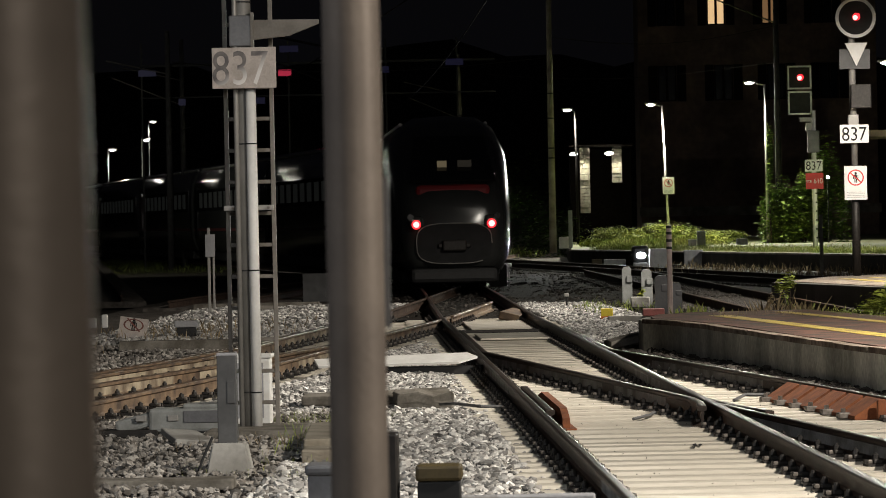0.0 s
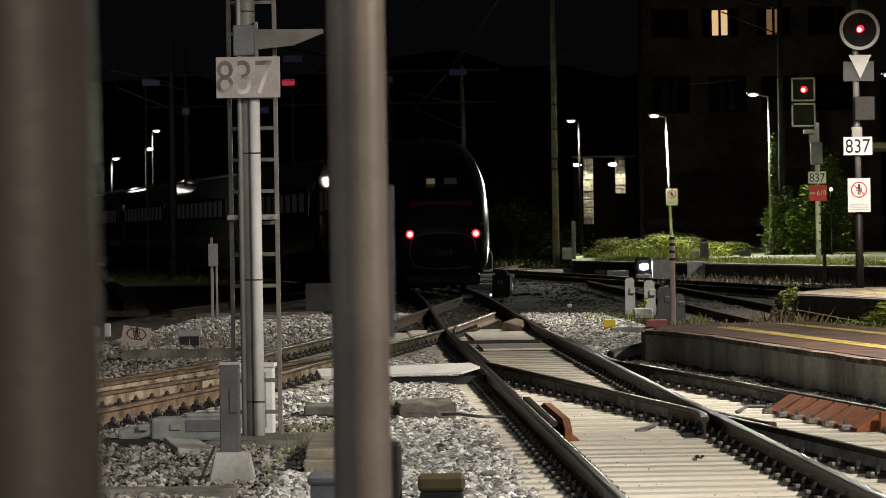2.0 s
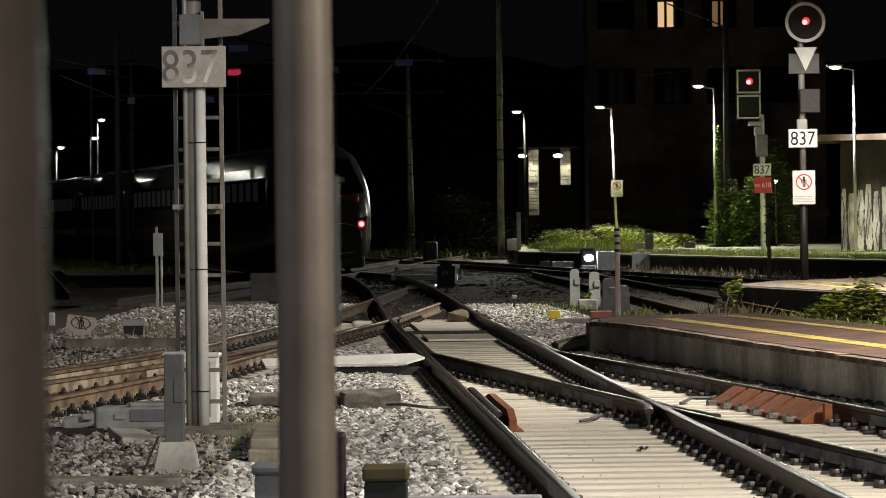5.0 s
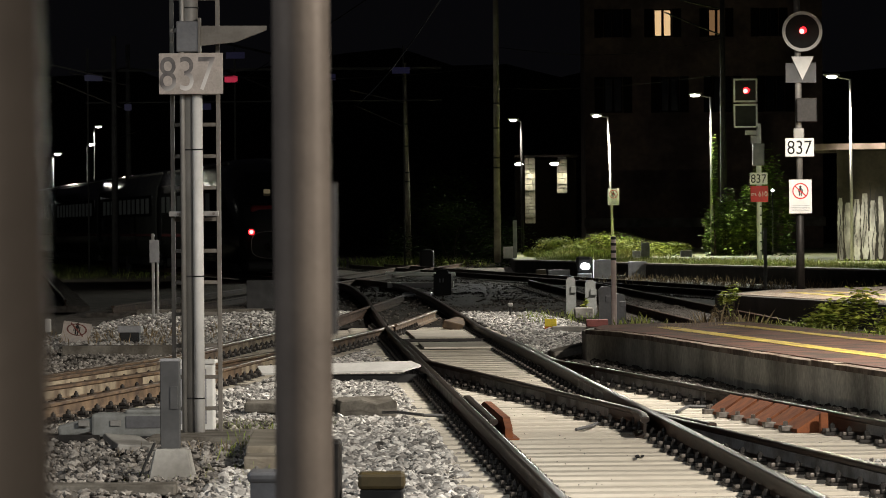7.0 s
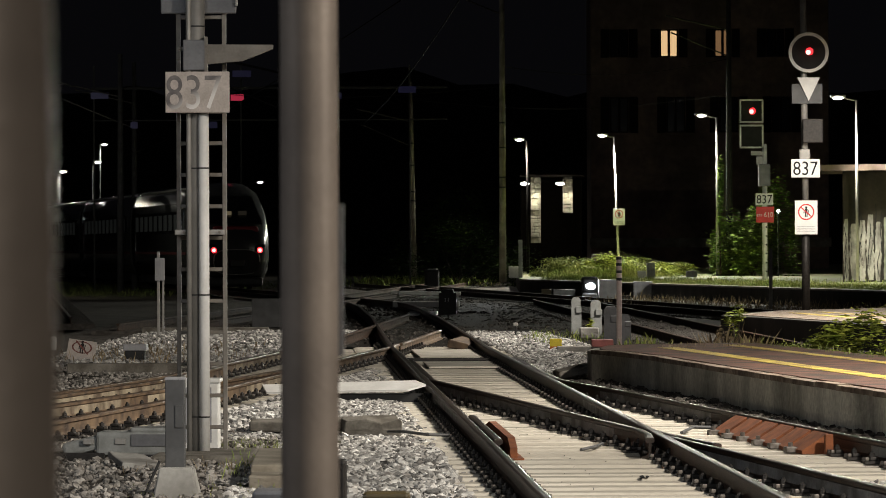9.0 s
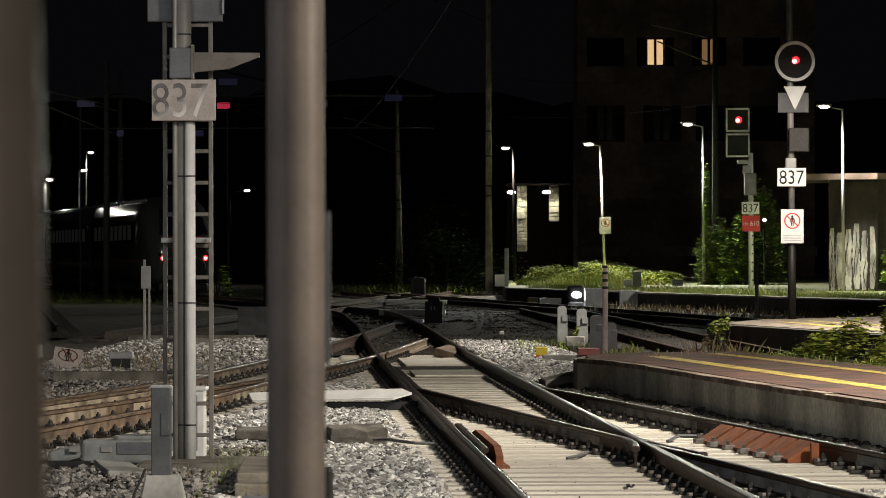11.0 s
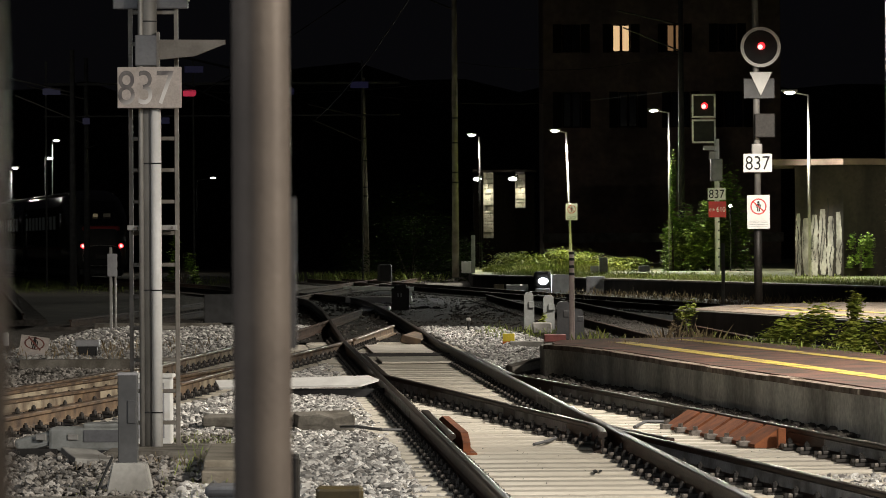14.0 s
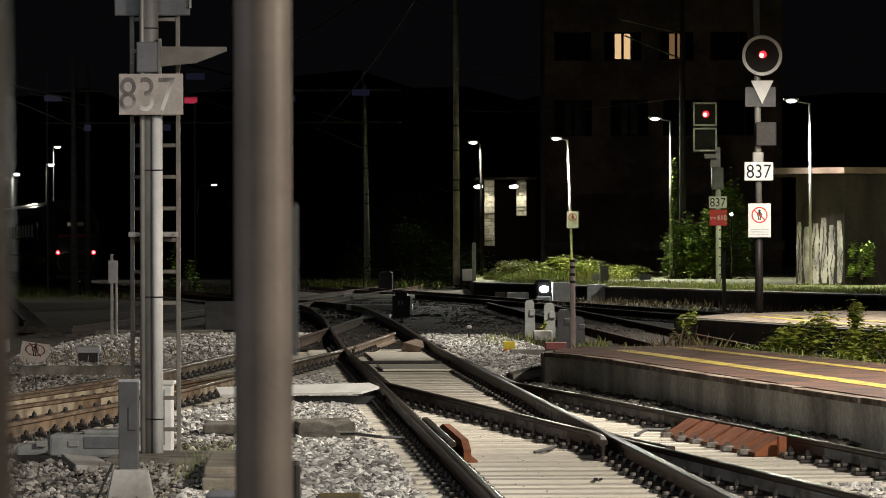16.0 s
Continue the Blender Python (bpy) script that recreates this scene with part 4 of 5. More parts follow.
block("grey_cabinet", 4.78, 131.5, 0.26, 0.60, 0.5, 0.66, GREY_BOX, "light grey trackside cabinet in the far ballast", "cabinet")
block("grass_box", 5.6, 155, 0.66, 0.32, 0.3, 0.26, WHITE, "pale lamp box in the grass", "cabinet")
block("grass_box", 5.95, 155.2, 0.8, 0.32, 0.3, 0.6, SWITCH_GREY, "narrow grey cabinet in the grass", "cabinet")
block("grass_box", 7.5, 155, 0.66, 0.42, 0.3, 0.24, SWITCH_GREY, "low grey box in the grass", "cabinet")
block("small_dark_box", 4.1, 127.5, 0.05, 0.3, 0.3, 0.26, DARK, "small dark trackside box", "box")
block("low_white_box", 2.36, 139.5, 0.1, 0.75, 0.5, 0.3, GREY_BOX, "low pale box at the platform end", "box")
block("yellow_block", 1.76, 141.0, 0.1, 0.35, 0.4, 0.3, KHAKI, "dull yellow foot block at the platform end", "block")


# ---- signals on the far side ----
def ring(bm, r0, r1, y, z, x=0.0, n=40, depth=0.02):
    for i in range(n):
        a, b = 6.28319 * i / n, 6.28319 * (i + 1) / n
        p = [(x + math.cos(t) * r, z + math.sin(t) * r) for t, r in ((a, r0), (b, r0), (b, r1), (a, r1))]
        f = [bm.verts.new((u, y - depth, w)) for u, w in p]
        g = [bm.verts.new((u, y, w)) for u, w in p]
        bm.faces.new(f)
        bm.faces.new((f[0], g[0], g[1], f[1]))
        bm.faces.new((f[2], g[2], g[3], f[3]))
    bmesh.ops.recalc_face_normals(bm, faces=bm.faces)
    return bm


def disc(bm, r, y, z, x=0.0, n=32, depth=0.03):
    return tube(bm, (x, y, z), (x, y - depth, z), r, seg=n)


ob = base("light_signal", 6.325, 82.6, PH, label="red round railway signal with number plate 837", category="signal", group="signals")
smooth(part("pole", tube(B(), (0, 0, 0), (0, 0, 1.95), 0.085, 0.08, 20), CLIP, ob, "dark lower pole"))
smooth(part("upper_pole", tube(B(), (0, 0, 1.9), (-0.05, 0, 7.4), 0.07, 0.065, 16), GALV, ob))
head = part("signal_head", disc(B(), 0.36, -0.12, 5.26, 0.06), BLACK, ob, "round black backboard")
part("white_rim", ring(B(), 0.41, 0.345, -0.15, 5.26, 0.06), WHITE, head)
part("lens", disc(B(), 0.075, -0.155, 5.28, 0.075), RED_GLOW, head, "glowing red lens")
part("lens_core", disc(B(), 0.05, -0.19, 5.26, 0.05, depth=0.012), RED_CORE, head)
bm = B()
tri = [(-0.17, 4.75), (0.29, 4.75), (0.06, 4.27)]
f = [bm.verts.new((x, -0.15, z)) for x, z in tri]
g = [bm.verts.new((x, -0.13, z)) for x, z in tri]
bm.faces.new(f)
bm.faces.new(g[::-1])
for i in range(3):
    bm.faces.new((f[i], f[(i + 1) % 3], g[(i + 1) % 3], g[i]))
bmesh.ops.recalc_face_normals(bm, faces=bm.faces)
part("triangle_board", bm, WHITE, ob, "white triangle pointing down")
part("back_board", box(B(), 0.03, -0.09, 4.42, 0.62, 0.02, 0.40), DULL_BOX, ob)
part("speed_indicator", box(B(), 0.14, -0.12, 3.66, 0.42, 0.14, 0.49, 0.02), CLIP, ob, "dark unlit indicator box")
part("clamp", box(B(), -0.02, -0.06, 3.15, 0.22, 0.12, 0.28, 0.02), GALV, ob)
plate = part("number_plate", box(B(), -0.01, -0.14, 2.90, 0.585, 0.015, 0.375, 0.01), WHITE, ob)
text("837", 0.28, BLACK, plate, -0.01, -0.150, 2.90, 0.50)
no_entry(ob, 0.46, 0.69, 1.90, WHITE, -0.14, 1.0, 0.0)

ob = base("light_signal", 9.11, 137.0, 0.57, label="square red signal with number plate 837 and red stop board", category="signal", group="signals")
smooth(part("pole", tube(B(), (0, 0, -0.08), (0, 0, 4.6), 0.09, 0.085, 14), WHITE, ob, "white pole with small dark marks"))
for i in range(8):
    part("pole_mark", box(B(), 0.05, -0.085, 0.3 + i * 0.3, 0.05, 0.02, 0.05), BLACK, ob)
for z, lit in ((5.72, True), (4.86, False)):
    hd = part("signal_head", box(B(), -0.45, -0.1, z, 0.72, 0.2, 0.72, 0.02), BLACK, ob)
    bm = B()
    for dx, dz, sx, sz in ((0, 0.37, 0.8, 0.055), (0, -0.37, 0.8, 0.055), (-0.375, 0, 0.055, 0.8), (0.375, 0, 0.055, 0.8)):
        box(bm, -0.45 + dx, -0.22, z + dz, sx, 0.03, sz)
    part("white_border", bm, WHITE, hd)
    if lit:
        part("lens", disc(B(), 0.11, -0.205, z, -0.42), RED_GLOW, hd, "glowing red lens")
        part("lens_core", disc(B(), 0.075, -0.24, z - 0.02, -0.45, depth=0.012), RED_CORE, hd)
part("bracket", box(box(B(), -0.2, 0, 4.3, 0.5, 0.12, 0.14), -0.12, 0, 4.05, 0.3, 0.14, 0.3, 0.03), GALV, ob)
part("equipment_box", box(B(), -0.02, -0.1, 3.55, 0.40, 0.3, 0.75, 0.03), DARK_GREY, ob)
plate = part("number_plate", box(B(), -0.02, -0.14, 2.74, 0.60, 0.02, 0.40, 0.01), WHITE, ob)
text("837", 0.29, BLACK, plate, -0.02, -0.155, 2.74, 0.52)
plate = part("stop_board", box(B(), 0.0, -0.14, 2.22, 0.60, 0.02, 0.54, 0.01), RED, ob, "red stop board")
text("610", 0.17, WHITE, plate, 0.12, -0.155, 2.22, 0.30)
text("ETR", 0.08, WHITE, plate, -0.18, -0.155, 2.20, 0.18)
ob = base("signpost", 7.43, 109.4, 0.05, label="thin grey post beside the back track", category="post")
smooth(part("post", tube(B(), (0, 0, -0.1), (0, 0, 1.62), 0.05, seg=10), GALV, ob))


# ---- lamp posts ----
def lamp_post(x, y, z, h, r, arm, watts, label, lean=0.0, post_mat=GALV, sign=None, light=True, glow_mat=LAMP_GLOW, spread=150, throw=1.5):
    ob = base("lamp_post", x, y, z, label=label, category="lamp post", group="lamp posts")
    top = lean * h
    smooth(part("post", tube(B(), (0, 0, -0.1), (-top, 0, h), r, r * 0.62, 14), post_mat, ob))
    a = B()
    tube(a, (-top, 0, h - 0.03), (-top + arm * 0.75, -0.02, h + 0.07 * abs(arm) + 0.02), r * 0.4, seg=8)
    part("arm", a, post_mat, ob)
    head = part("lamp_head", box(B(), -top + arm, -0.03, h + 0.13 * abs(arm) + 0.05, 0.52, 0.26, 0.09, 0.03), GALV, ob)
    bm = B()
    bmesh.ops.create_uvsphere(bm, u_segments=14, v_segments=8, radius=0.5, matrix=Matrix.Translation((-top + arm, -0.06, h + 0.13 * abs(arm) - 0.01)) @ Matrix.Diagonal((0.36, 0.26, 0.13, 1)))
    part("lamp_glass", bm, glow_mat, head, "glowing lamp glass")
    if sign:
        no_entry(ob, 0.50, 0.72, sign, WHITE, -0.12)
    if light:
        lamp("lamp_post_light", (x - top + arm, y - 0.1, z + h - 0.22), (x - top + arm, y - throw, 0), watts, 0.2, (1.0, 0.98, 0.84), spread)
    return ob


lamp_post(12.09, 135.3, 0.5, 6.1, 0.06, -0.62, 8000, "slim grey lamp post with a lit head", 0.004, throw=9)
lamp_post(9.01, 164.3, 0.5, 6.45, 0.065, -0.62, 7500, "grey lamp post with ivy climbing up it", 0.004, throw=14)
lamp_post(5.33, 174.7, 0.5, 5.95, 0.065, -0.5, 11000, "grey lamp post with a no-entry sign", 0.035, sign=2.5, throw=7)
# Unseen post to the right, added to light the signs and grass.
lamp_post(14.9, 118.0, 0.5, 6.1, 0.085, -0.5, 3400, "slim grey lamp post with a lit head", throw=-2, spread=156)
# Unseen post to the left, added to light the train's side.
lamp_post(-23.5, 150.0, -0.1, 7.0, 0.045, 0.5, 1300, "added dark lamp post beyond the far tracks, out of view", post_mat=DARK, throw=-10, spread=176)
lamp_post(1.50, 185.8, 0.5, 6.1, 0.075, -0.35, 900, "thin dark lamp post with a lit head", 0.008, CLIP)
lamp_post(7.98, 73.0, PH, 8.0, 0.085, -0.8, 0, "thick pale lamp post on the platform", 0.0, WHITE, light=False)
lamp_post(-24.45, 250.0, -0.1, 8.2, 0.035, 0.28, 900, "dark lamp post far beyond the tracks", post_mat=DARK, spread=178)
lamp_post(-25.0, 251.0, -0.1, 7.1, 0.035, 0.28, 250, "dark lamp post far beyond the tracks", post_mat=DARK, light=False)
lamp_post(-26.9, 249.0, -0.1, 6.5, 0.035, 0.28, 1600, "dark lamp post far beyond the tracks", post_mat=DARK, spread=178)
lamp_post(-17.4, 280.0, -0.1, 6.2, 0.06, 1.15, 120, "small lamp post with a curved arm far off", post_mat=DARK, light=False)


# Far poles: the dark of the night is put into their colour.
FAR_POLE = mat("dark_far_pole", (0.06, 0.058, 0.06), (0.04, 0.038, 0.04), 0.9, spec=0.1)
# ---- catenary poles and wires ----
def mast_pole(x, y, z, h, r, lean=0.0, label="round concrete catenary pole", pole_mat=None):
    ob = base("catenary_pole", x, y, z, label=label, category="catenary pole", group="catenary poles")
    smooth(part("pole", tube(B(), (0, 0, -0.2), (-lean * h, 0, h), r, r * 0.62, 14), pole_mat or EDGE_STONE, ob))
    for k in (3.6, 4.0, 5.2, 6.2):
        part("band", tube(B(), (-lean * k, 0, k), (-lean * k, 0, k + 0.06), r * 0.9, seg=14), DARK, ob)
    part("cantilever", tube(tube(B(), (-lean * h, 0, h - 1.8), (-2.6, 0, h - 1.2), 0.035, seg=6), (-lean * h, 0, h - 2.9), (-2.4, 0, h - 1.9), 0.03, seg=6), CLIP, ob)
    return ob


mast_pole(0.29, 163.2, 0.5, 13.5, 0.15)
mast_pole(-3.69, 183.2, 0.2, 9.0, 0.14, 0.015)
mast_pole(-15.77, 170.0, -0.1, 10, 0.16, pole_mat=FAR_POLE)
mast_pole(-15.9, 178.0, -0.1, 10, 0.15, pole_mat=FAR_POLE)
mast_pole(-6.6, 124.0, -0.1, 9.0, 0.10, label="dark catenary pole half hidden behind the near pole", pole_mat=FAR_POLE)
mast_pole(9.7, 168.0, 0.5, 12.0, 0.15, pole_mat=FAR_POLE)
block("white_footing", 0.78, 161.0, 0.72, 0.52, 0.4, 0.46, WHITE, "white painted concrete footing beside the pole", "footing")
block("grey_post", 0.98, 160.0, 1.25, 0.16, 0.1, 1.5, GREY_BOX, "narrow grey box post", "post")
WIRE = mat("dull_copper_wire", (0.016, 0.015, 0.014), (0.01, 0.009, 0.008), 0.95, 0.0, bump=0, spec=0.05)


def wire(pts, r=0.012):
    cu = bpy.data.curves.new("overhead_wire", "CURVE")
    cu.dimensions, cu.bevel_depth, cu.bevel_resolution = "3D", r, 0
    sp = cu.splines.new("POLY")
    sp.points.add(len(pts) - 1)
    for p, q in zip(sp.points, pts):
        p.co = (*q, 1)
    cu.materials.append(WIRE)
    return tagged(new("overhead_wire", cu), "thin overhead contact wire", "wire", "overhead wires")


for x0, y0, x1, y1, z0, z1 in ((1.6, 14, -4.2, 126, 5.5, 5.5), (3.4, 20, -15.6, 170, 5.6, 5.6), (-3.7, 183.2, 9.7, 168, 8.4, 8.0), (-15.6, 170, 0.29, 163.2, 8.6, 8.2), (0.29, 163.2, 9.7, 168, 9.0, 9.5)):
    n = 10
    wire([(x0 + (x1 - x0) * i / n, y0 + (y1 - y0) * i / n, z0 + (z1 - z0) * i / n - 0.5 * math.sin(math.pi * i / n)) for i in range(n + 1)])

# portal between the far poles, with little blue and red boards fixed to it
BLUE_B = glow("dim_blue_board", (0.16, 0.15, 0.5), 0.022)
RED_B = glow("dim_red_board", (0.9, 0.05, 0.12), 0.35)
portal = base("catenary_portal", 0, 0, 0, label="dark catenary portal with small dim blue boards", category="catenary portal")
# Portal steel is coloured black to stay as dim as unlit metal.
part("beam", box(B(), -9.5, 170.2, 8.45, 15.0, 0.08, 0.10), BLACK, portal)
part("beam", box(B(), -9.5, 170.2, 7.10, 15.0, 0.05, 0.06), BLACK, portal)
for x in (-16.9, -10.7, -6.6, -3.6):
    part("upright", box(B(), x, 170.25, 4.6, 0.07, 0.08, 9.6), BLACK, portal)
for x, z, w, m in ((-16.65, 8.15, 0.75, BLUE_B), (-10.66, 9.05, 0.78, BLUE_B), (-10.85, 8.05, 0.55, RED_B), (-6.6, 8.1, 0.3, BLUE_B), (-11.9, 6.9, 0.4, BLUE_B), (-15.2, 6.9, 0.3, BLUE_B), (-3.7, 8.36, 0.75, BLUE_B)):
    part("catenary_board", box(B(), x, 170.13, z, w, 0.03, 0.27), m, portal, "small dim backlit board")


# ---- buildings ----
def pierced_wall(x0, x1, z0, z1, y, thick, holes):
    """A wall with openings: holes are (x, z, width, height)."""
    xs = sorted({x0, x1, *[h[0] - h[2] / 2 for h in holes], *[h[0] + h[2] / 2 for h in holes]})
    zs = sorted({z0, z1, *[h[1] - h[3] / 2 for h in holes], *[h[1] + h[3] / 2 for h in holes]})
    bm = B()
    grid = [[bm.verts.new((x, y, z)) for z in zs] for x in xs]
    for i in range(len(xs) - 1):
        for k in range(len(zs) - 1):
            mx, mz = (xs[i] + xs[i + 1]) / 2, (zs[k] + zs[k + 1]) / 2
            if not any(abs(mx - h[0]) < h[2] / 2 and abs(mz - h[1]) < h[3] / 2 for h in holes):
                bm.faces.new((grid[i][k], grid[i + 1][k], grid[i + 1][k + 1], grid[i][k + 1]))
    got = bmesh.ops.extrude_face_region(bm, geom=list(bm.faces))
    bmesh.ops.translate(bm, vec=(0, thick, 0), verts=[v for v in got["geom"] if isinstance(v, bmesh.types.BMVert)])
    bmesh.ops.recalc_face_normals(bm, faces=bm.faces)
    return bm


def window_unit(parent, x, y, z, w, h, pane):
    win = part("window", box(box(box(box(box(B(), x - w / 2 + 0.04, y, z, 0.08, 0.1, h), x + w / 2 - 0.04, y, z, 0.08, 0.1, h), x, y, z, 0.11, 0.1, h - 0.16), x, y, z + h / 2 - 0.04, w - 0.16, 0.1, 0.08), x, y, z - h / 2 + 0.04, w - 0.16, 0.1, 0.08), SHUTTER_UNLIT, parent)
    part("sill", box(B(), x, y - 0.3, z - h / 2 - 0.05, w + 0.2, 0.3, 0.1), FACADE, win)
    for s in (-1, 1):
        part("pane", box(B(), x + s * (w / 4 + 0.01), y + 0.01, z, w / 2 - 0.13, 0.02, h - 0.16), pane, win, "lit curtained pane" if pane is WINDOW_GLOW else "")
        part("shutter", box(B(), x + s * w * 0.76, y - 0.21, z, w * 0.48, 0.05, h + 0.02), SHUTTER_UNLIT, win)
    return win


house = base("apartment_building", 0, 0, 0, label="dark old plastered building with two lit windows", category="building")
Y0 = 215.0
WINS = [(9.25, 12.5, 0.98, 1.5, WINDOW_GLOW), (12.1, 12.5, 0.9, 1.5, DIM_WINDOW), (14.9, 12.5, 0.98, 1.5, TRAIN_GLASS), (6.6, 12.5, 0.98, 1.5, TRAIN_GLASS)]
WINS += [(x, 8.7, 1.0, 1.9, TRAIN_GLASS) for x in (9.6, 12.4, 15.2, 6.6)]
part("wall", pierced_wall(5.1, 17.7, -0.5, 19.5, Y0, 0.4, [w[:4] for w in WINS]), FACADE, house)
part("body", box(B(), 11.4, Y0 + 5.5, 9.5, 12.6, 10.0, 20), FACADE, house)
part("plinth_wall", box(B(), 11.4, Y0 - 0.2, 1.9, 12.8, 0.38, 0.5), EDGE_STONE, house)
part("cornice", box(B(), 11.4, Y0 - 0.2, 19.8, 13.2, 0.8, 0.5), EDGE_STONE, house)
for w in WINS:
    window_unit(house, w[0], Y0 + 0.2, *w[1:])

wall = base("stone_wall", 0, 0, 0, label="pale stone building side lit by two wall lamps", category="building")
for x, w, z0 in ((1.95, 0.50, 1.9), (3.50, 0.50, 3.35)):
    pier = part("pier", box(B(), x, 196.12, (z0 + 5.0) / 2 + 0.1, w - 0.06, 0.6, 5.0 - z0 + 0.2), DARK_CONCRETE, wall, "pale rough stone pier")
    rs = random.Random(int(x * 10))
    zz = z0
    while zz < 4.95:
        hh = rs.uniform(0.12, 0.34)
        cut = rs.uniform(-0.17, 0.17)
        for lo, hi in ((-w / 2, cut), (cut, w / 2)):
            part("stone", box(B(), x + (lo + hi) / 2, 195.80 + rs.uniform(-0.06, 0.06), zz + hh / 2, hi - lo - 0.008, 0.14, hh - 0.008, 0.03), STONE_WALL, pier)
        zz += hh
# Near-black colour holds the darkness behind the two lit piers.
part("wall_body", box(B(), 2.75, 201.5, 2.4, 3.0, 6, 5.2), SHUTTER_UNLIT, wall)
part("eave", box(B(), 2.75, 197.0, 5.15, 3.1, 3.4, 0.10), SHUTTER_UNLIT, wall)
for x in (1.42, 3.11):
    ob = base("wall_lamp", x, 194.6, 4.75, label="small wall lamp with a lit glass under the eave", category="wall lamp", group="wall lamps")
    bm = B()
    bmesh.ops.create_uvsphere(bm, u_segments=12, v_segments=8, radius=0.5, matrix=Matrix.Diagonal((0.40, 0.25, 0.16, 1)))
    part("lamp_glass", bm, LAMP_GLOW, ob)
    part("arm", tube(B(), (0.1, 0.1, 0.08), (0.3, 1.4, 0.2), 0.03, seg=6), DARK, ob)
ob = base("small_lamp", 11.35, 162.6, 0.5, label="small lit lamp on a thin dark post", category="lamp")
part("post", tube(B(), (0, 0, -0.05), (0, 0, 2.55), 0.025, seg=8), DARK, ob)
bm = B()
bmesh.ops.create_uvsphere(bm, u_segments=12, v_segments=8, radius=0.065, matrix=Matrix.Translation((0, -0.02, 2.62)))
part("lamp_glass", bm, COOL_GLOW, ob, "white shining globe")
for x in (1.95, 3.50):
    lamp("wall_lamp_light", (x, 195.2, 5.05), (x, 195.62, 1.0), 260, 0.05, (1.0, 0.98, 0.82), 70)

hut = base("concrete_hut", 12.85, 136.5, 0.5, 0, label="flat-roofed concrete hut sprayed with graffiti", category="hut")
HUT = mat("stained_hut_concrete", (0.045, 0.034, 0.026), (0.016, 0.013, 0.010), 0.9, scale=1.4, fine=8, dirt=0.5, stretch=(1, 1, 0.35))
SPRAY = mat("pale_spray_paint", (0.46, 0.43, 0.39), (0.17, 0.155, 0.14), 0.7, scale=2.6, fine=9, dirt=0.5, spread=(0.42, 0.62), stretch=(1, 1, 0.35))
bm = slab(B(), [(-1.15, 0), (0.4, -0.9), (6, 1.5), (6, 6), (-0.4, 6)], 0, 3.75)
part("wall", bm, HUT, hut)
part("roof_slab", slab(B(), [(-1.9, -0.3), (0.35, -1.4), (6.2, 1.1), (6.2, 6.2), (-1.9, 6.2)], 3.75, 3.95), FACADE, hut)
ang = math.degrees(math.atan2(-0.9, 1.55))
rg = random.Random(8)


def spray(u, low, tall, wide, sway, lift, paint):
    """One painted shape on the slanting front of the hut, as a strip of changing width."""
    bm = B()
    px, py = -1.15 + 1.55 * u, -0.9 * u - lift
    ph = rg.uniform(0, 6)
    rims = [[], []]
    n = 20
    for k in range(n + 1):
        f = k / n
        a = wide * (0.35 + 0.65 * math.sin(math.pi * (0.06 + 0.88 * f)) ** 0.5) * rg.uniform(0.8, 1.15)
        o = sway * math.sin(f * 5.2 + ph)
        for sg, rim in ((-1, rims[0]), (1, rims[1])):
            d = o + sg * a
            rim.append(bm.verts.new((px + d * 0.865, py - d * 0.502 - 0.012, low + f * tall)))
    for k in range(n):
        bm.faces.new((rims[0][k], rims[1][k], rims[1][k + 1], rims[0][k + 1]))
    part("graffiti", bm, paint, hut, "sprayed paint shape")


for i, (u, wide, tall) in enumerate(((0.07, 0.10, 2.1), (0.22, 0.13, 1.9), (0.40, 0.15, 2.05), (0.57, 0.14, 2.2), (0.73, 0.13, 2.0), (0.90, 0.11, 2.1))):
    spray(u, 0.03 + 0.04 * (i % 2), tall, wide, 0.02, 0.004 * (i % 2), SPRAY)
for i in range(15):
    spray(rg.uniform(0.04, 0.95), rg.uniform(0.05, 1.2), rg.uniform(0.5, 1.7), rg.uniform(0.006, 0.017), rg.uniform(0.02, 0.06), 0.010 + 0.002 * (i % 3), BLACK)


# ---- plants ----
LEAF_V, LEAF_F = [(-0.5, 0, 0), (-0.1, -0.28, 0.06), (0.5, 0, 0), (-0.1, 0.28, 0.06)], [(0, 1, 2, 3)]
BLADE_V, BLADE_F = [(-0.025, 0, 0), (0.025, 0, 0), (0.13, 0, 0.7), (0.28, 0.02, 1.0)], [(0, 1, 2, 3)]


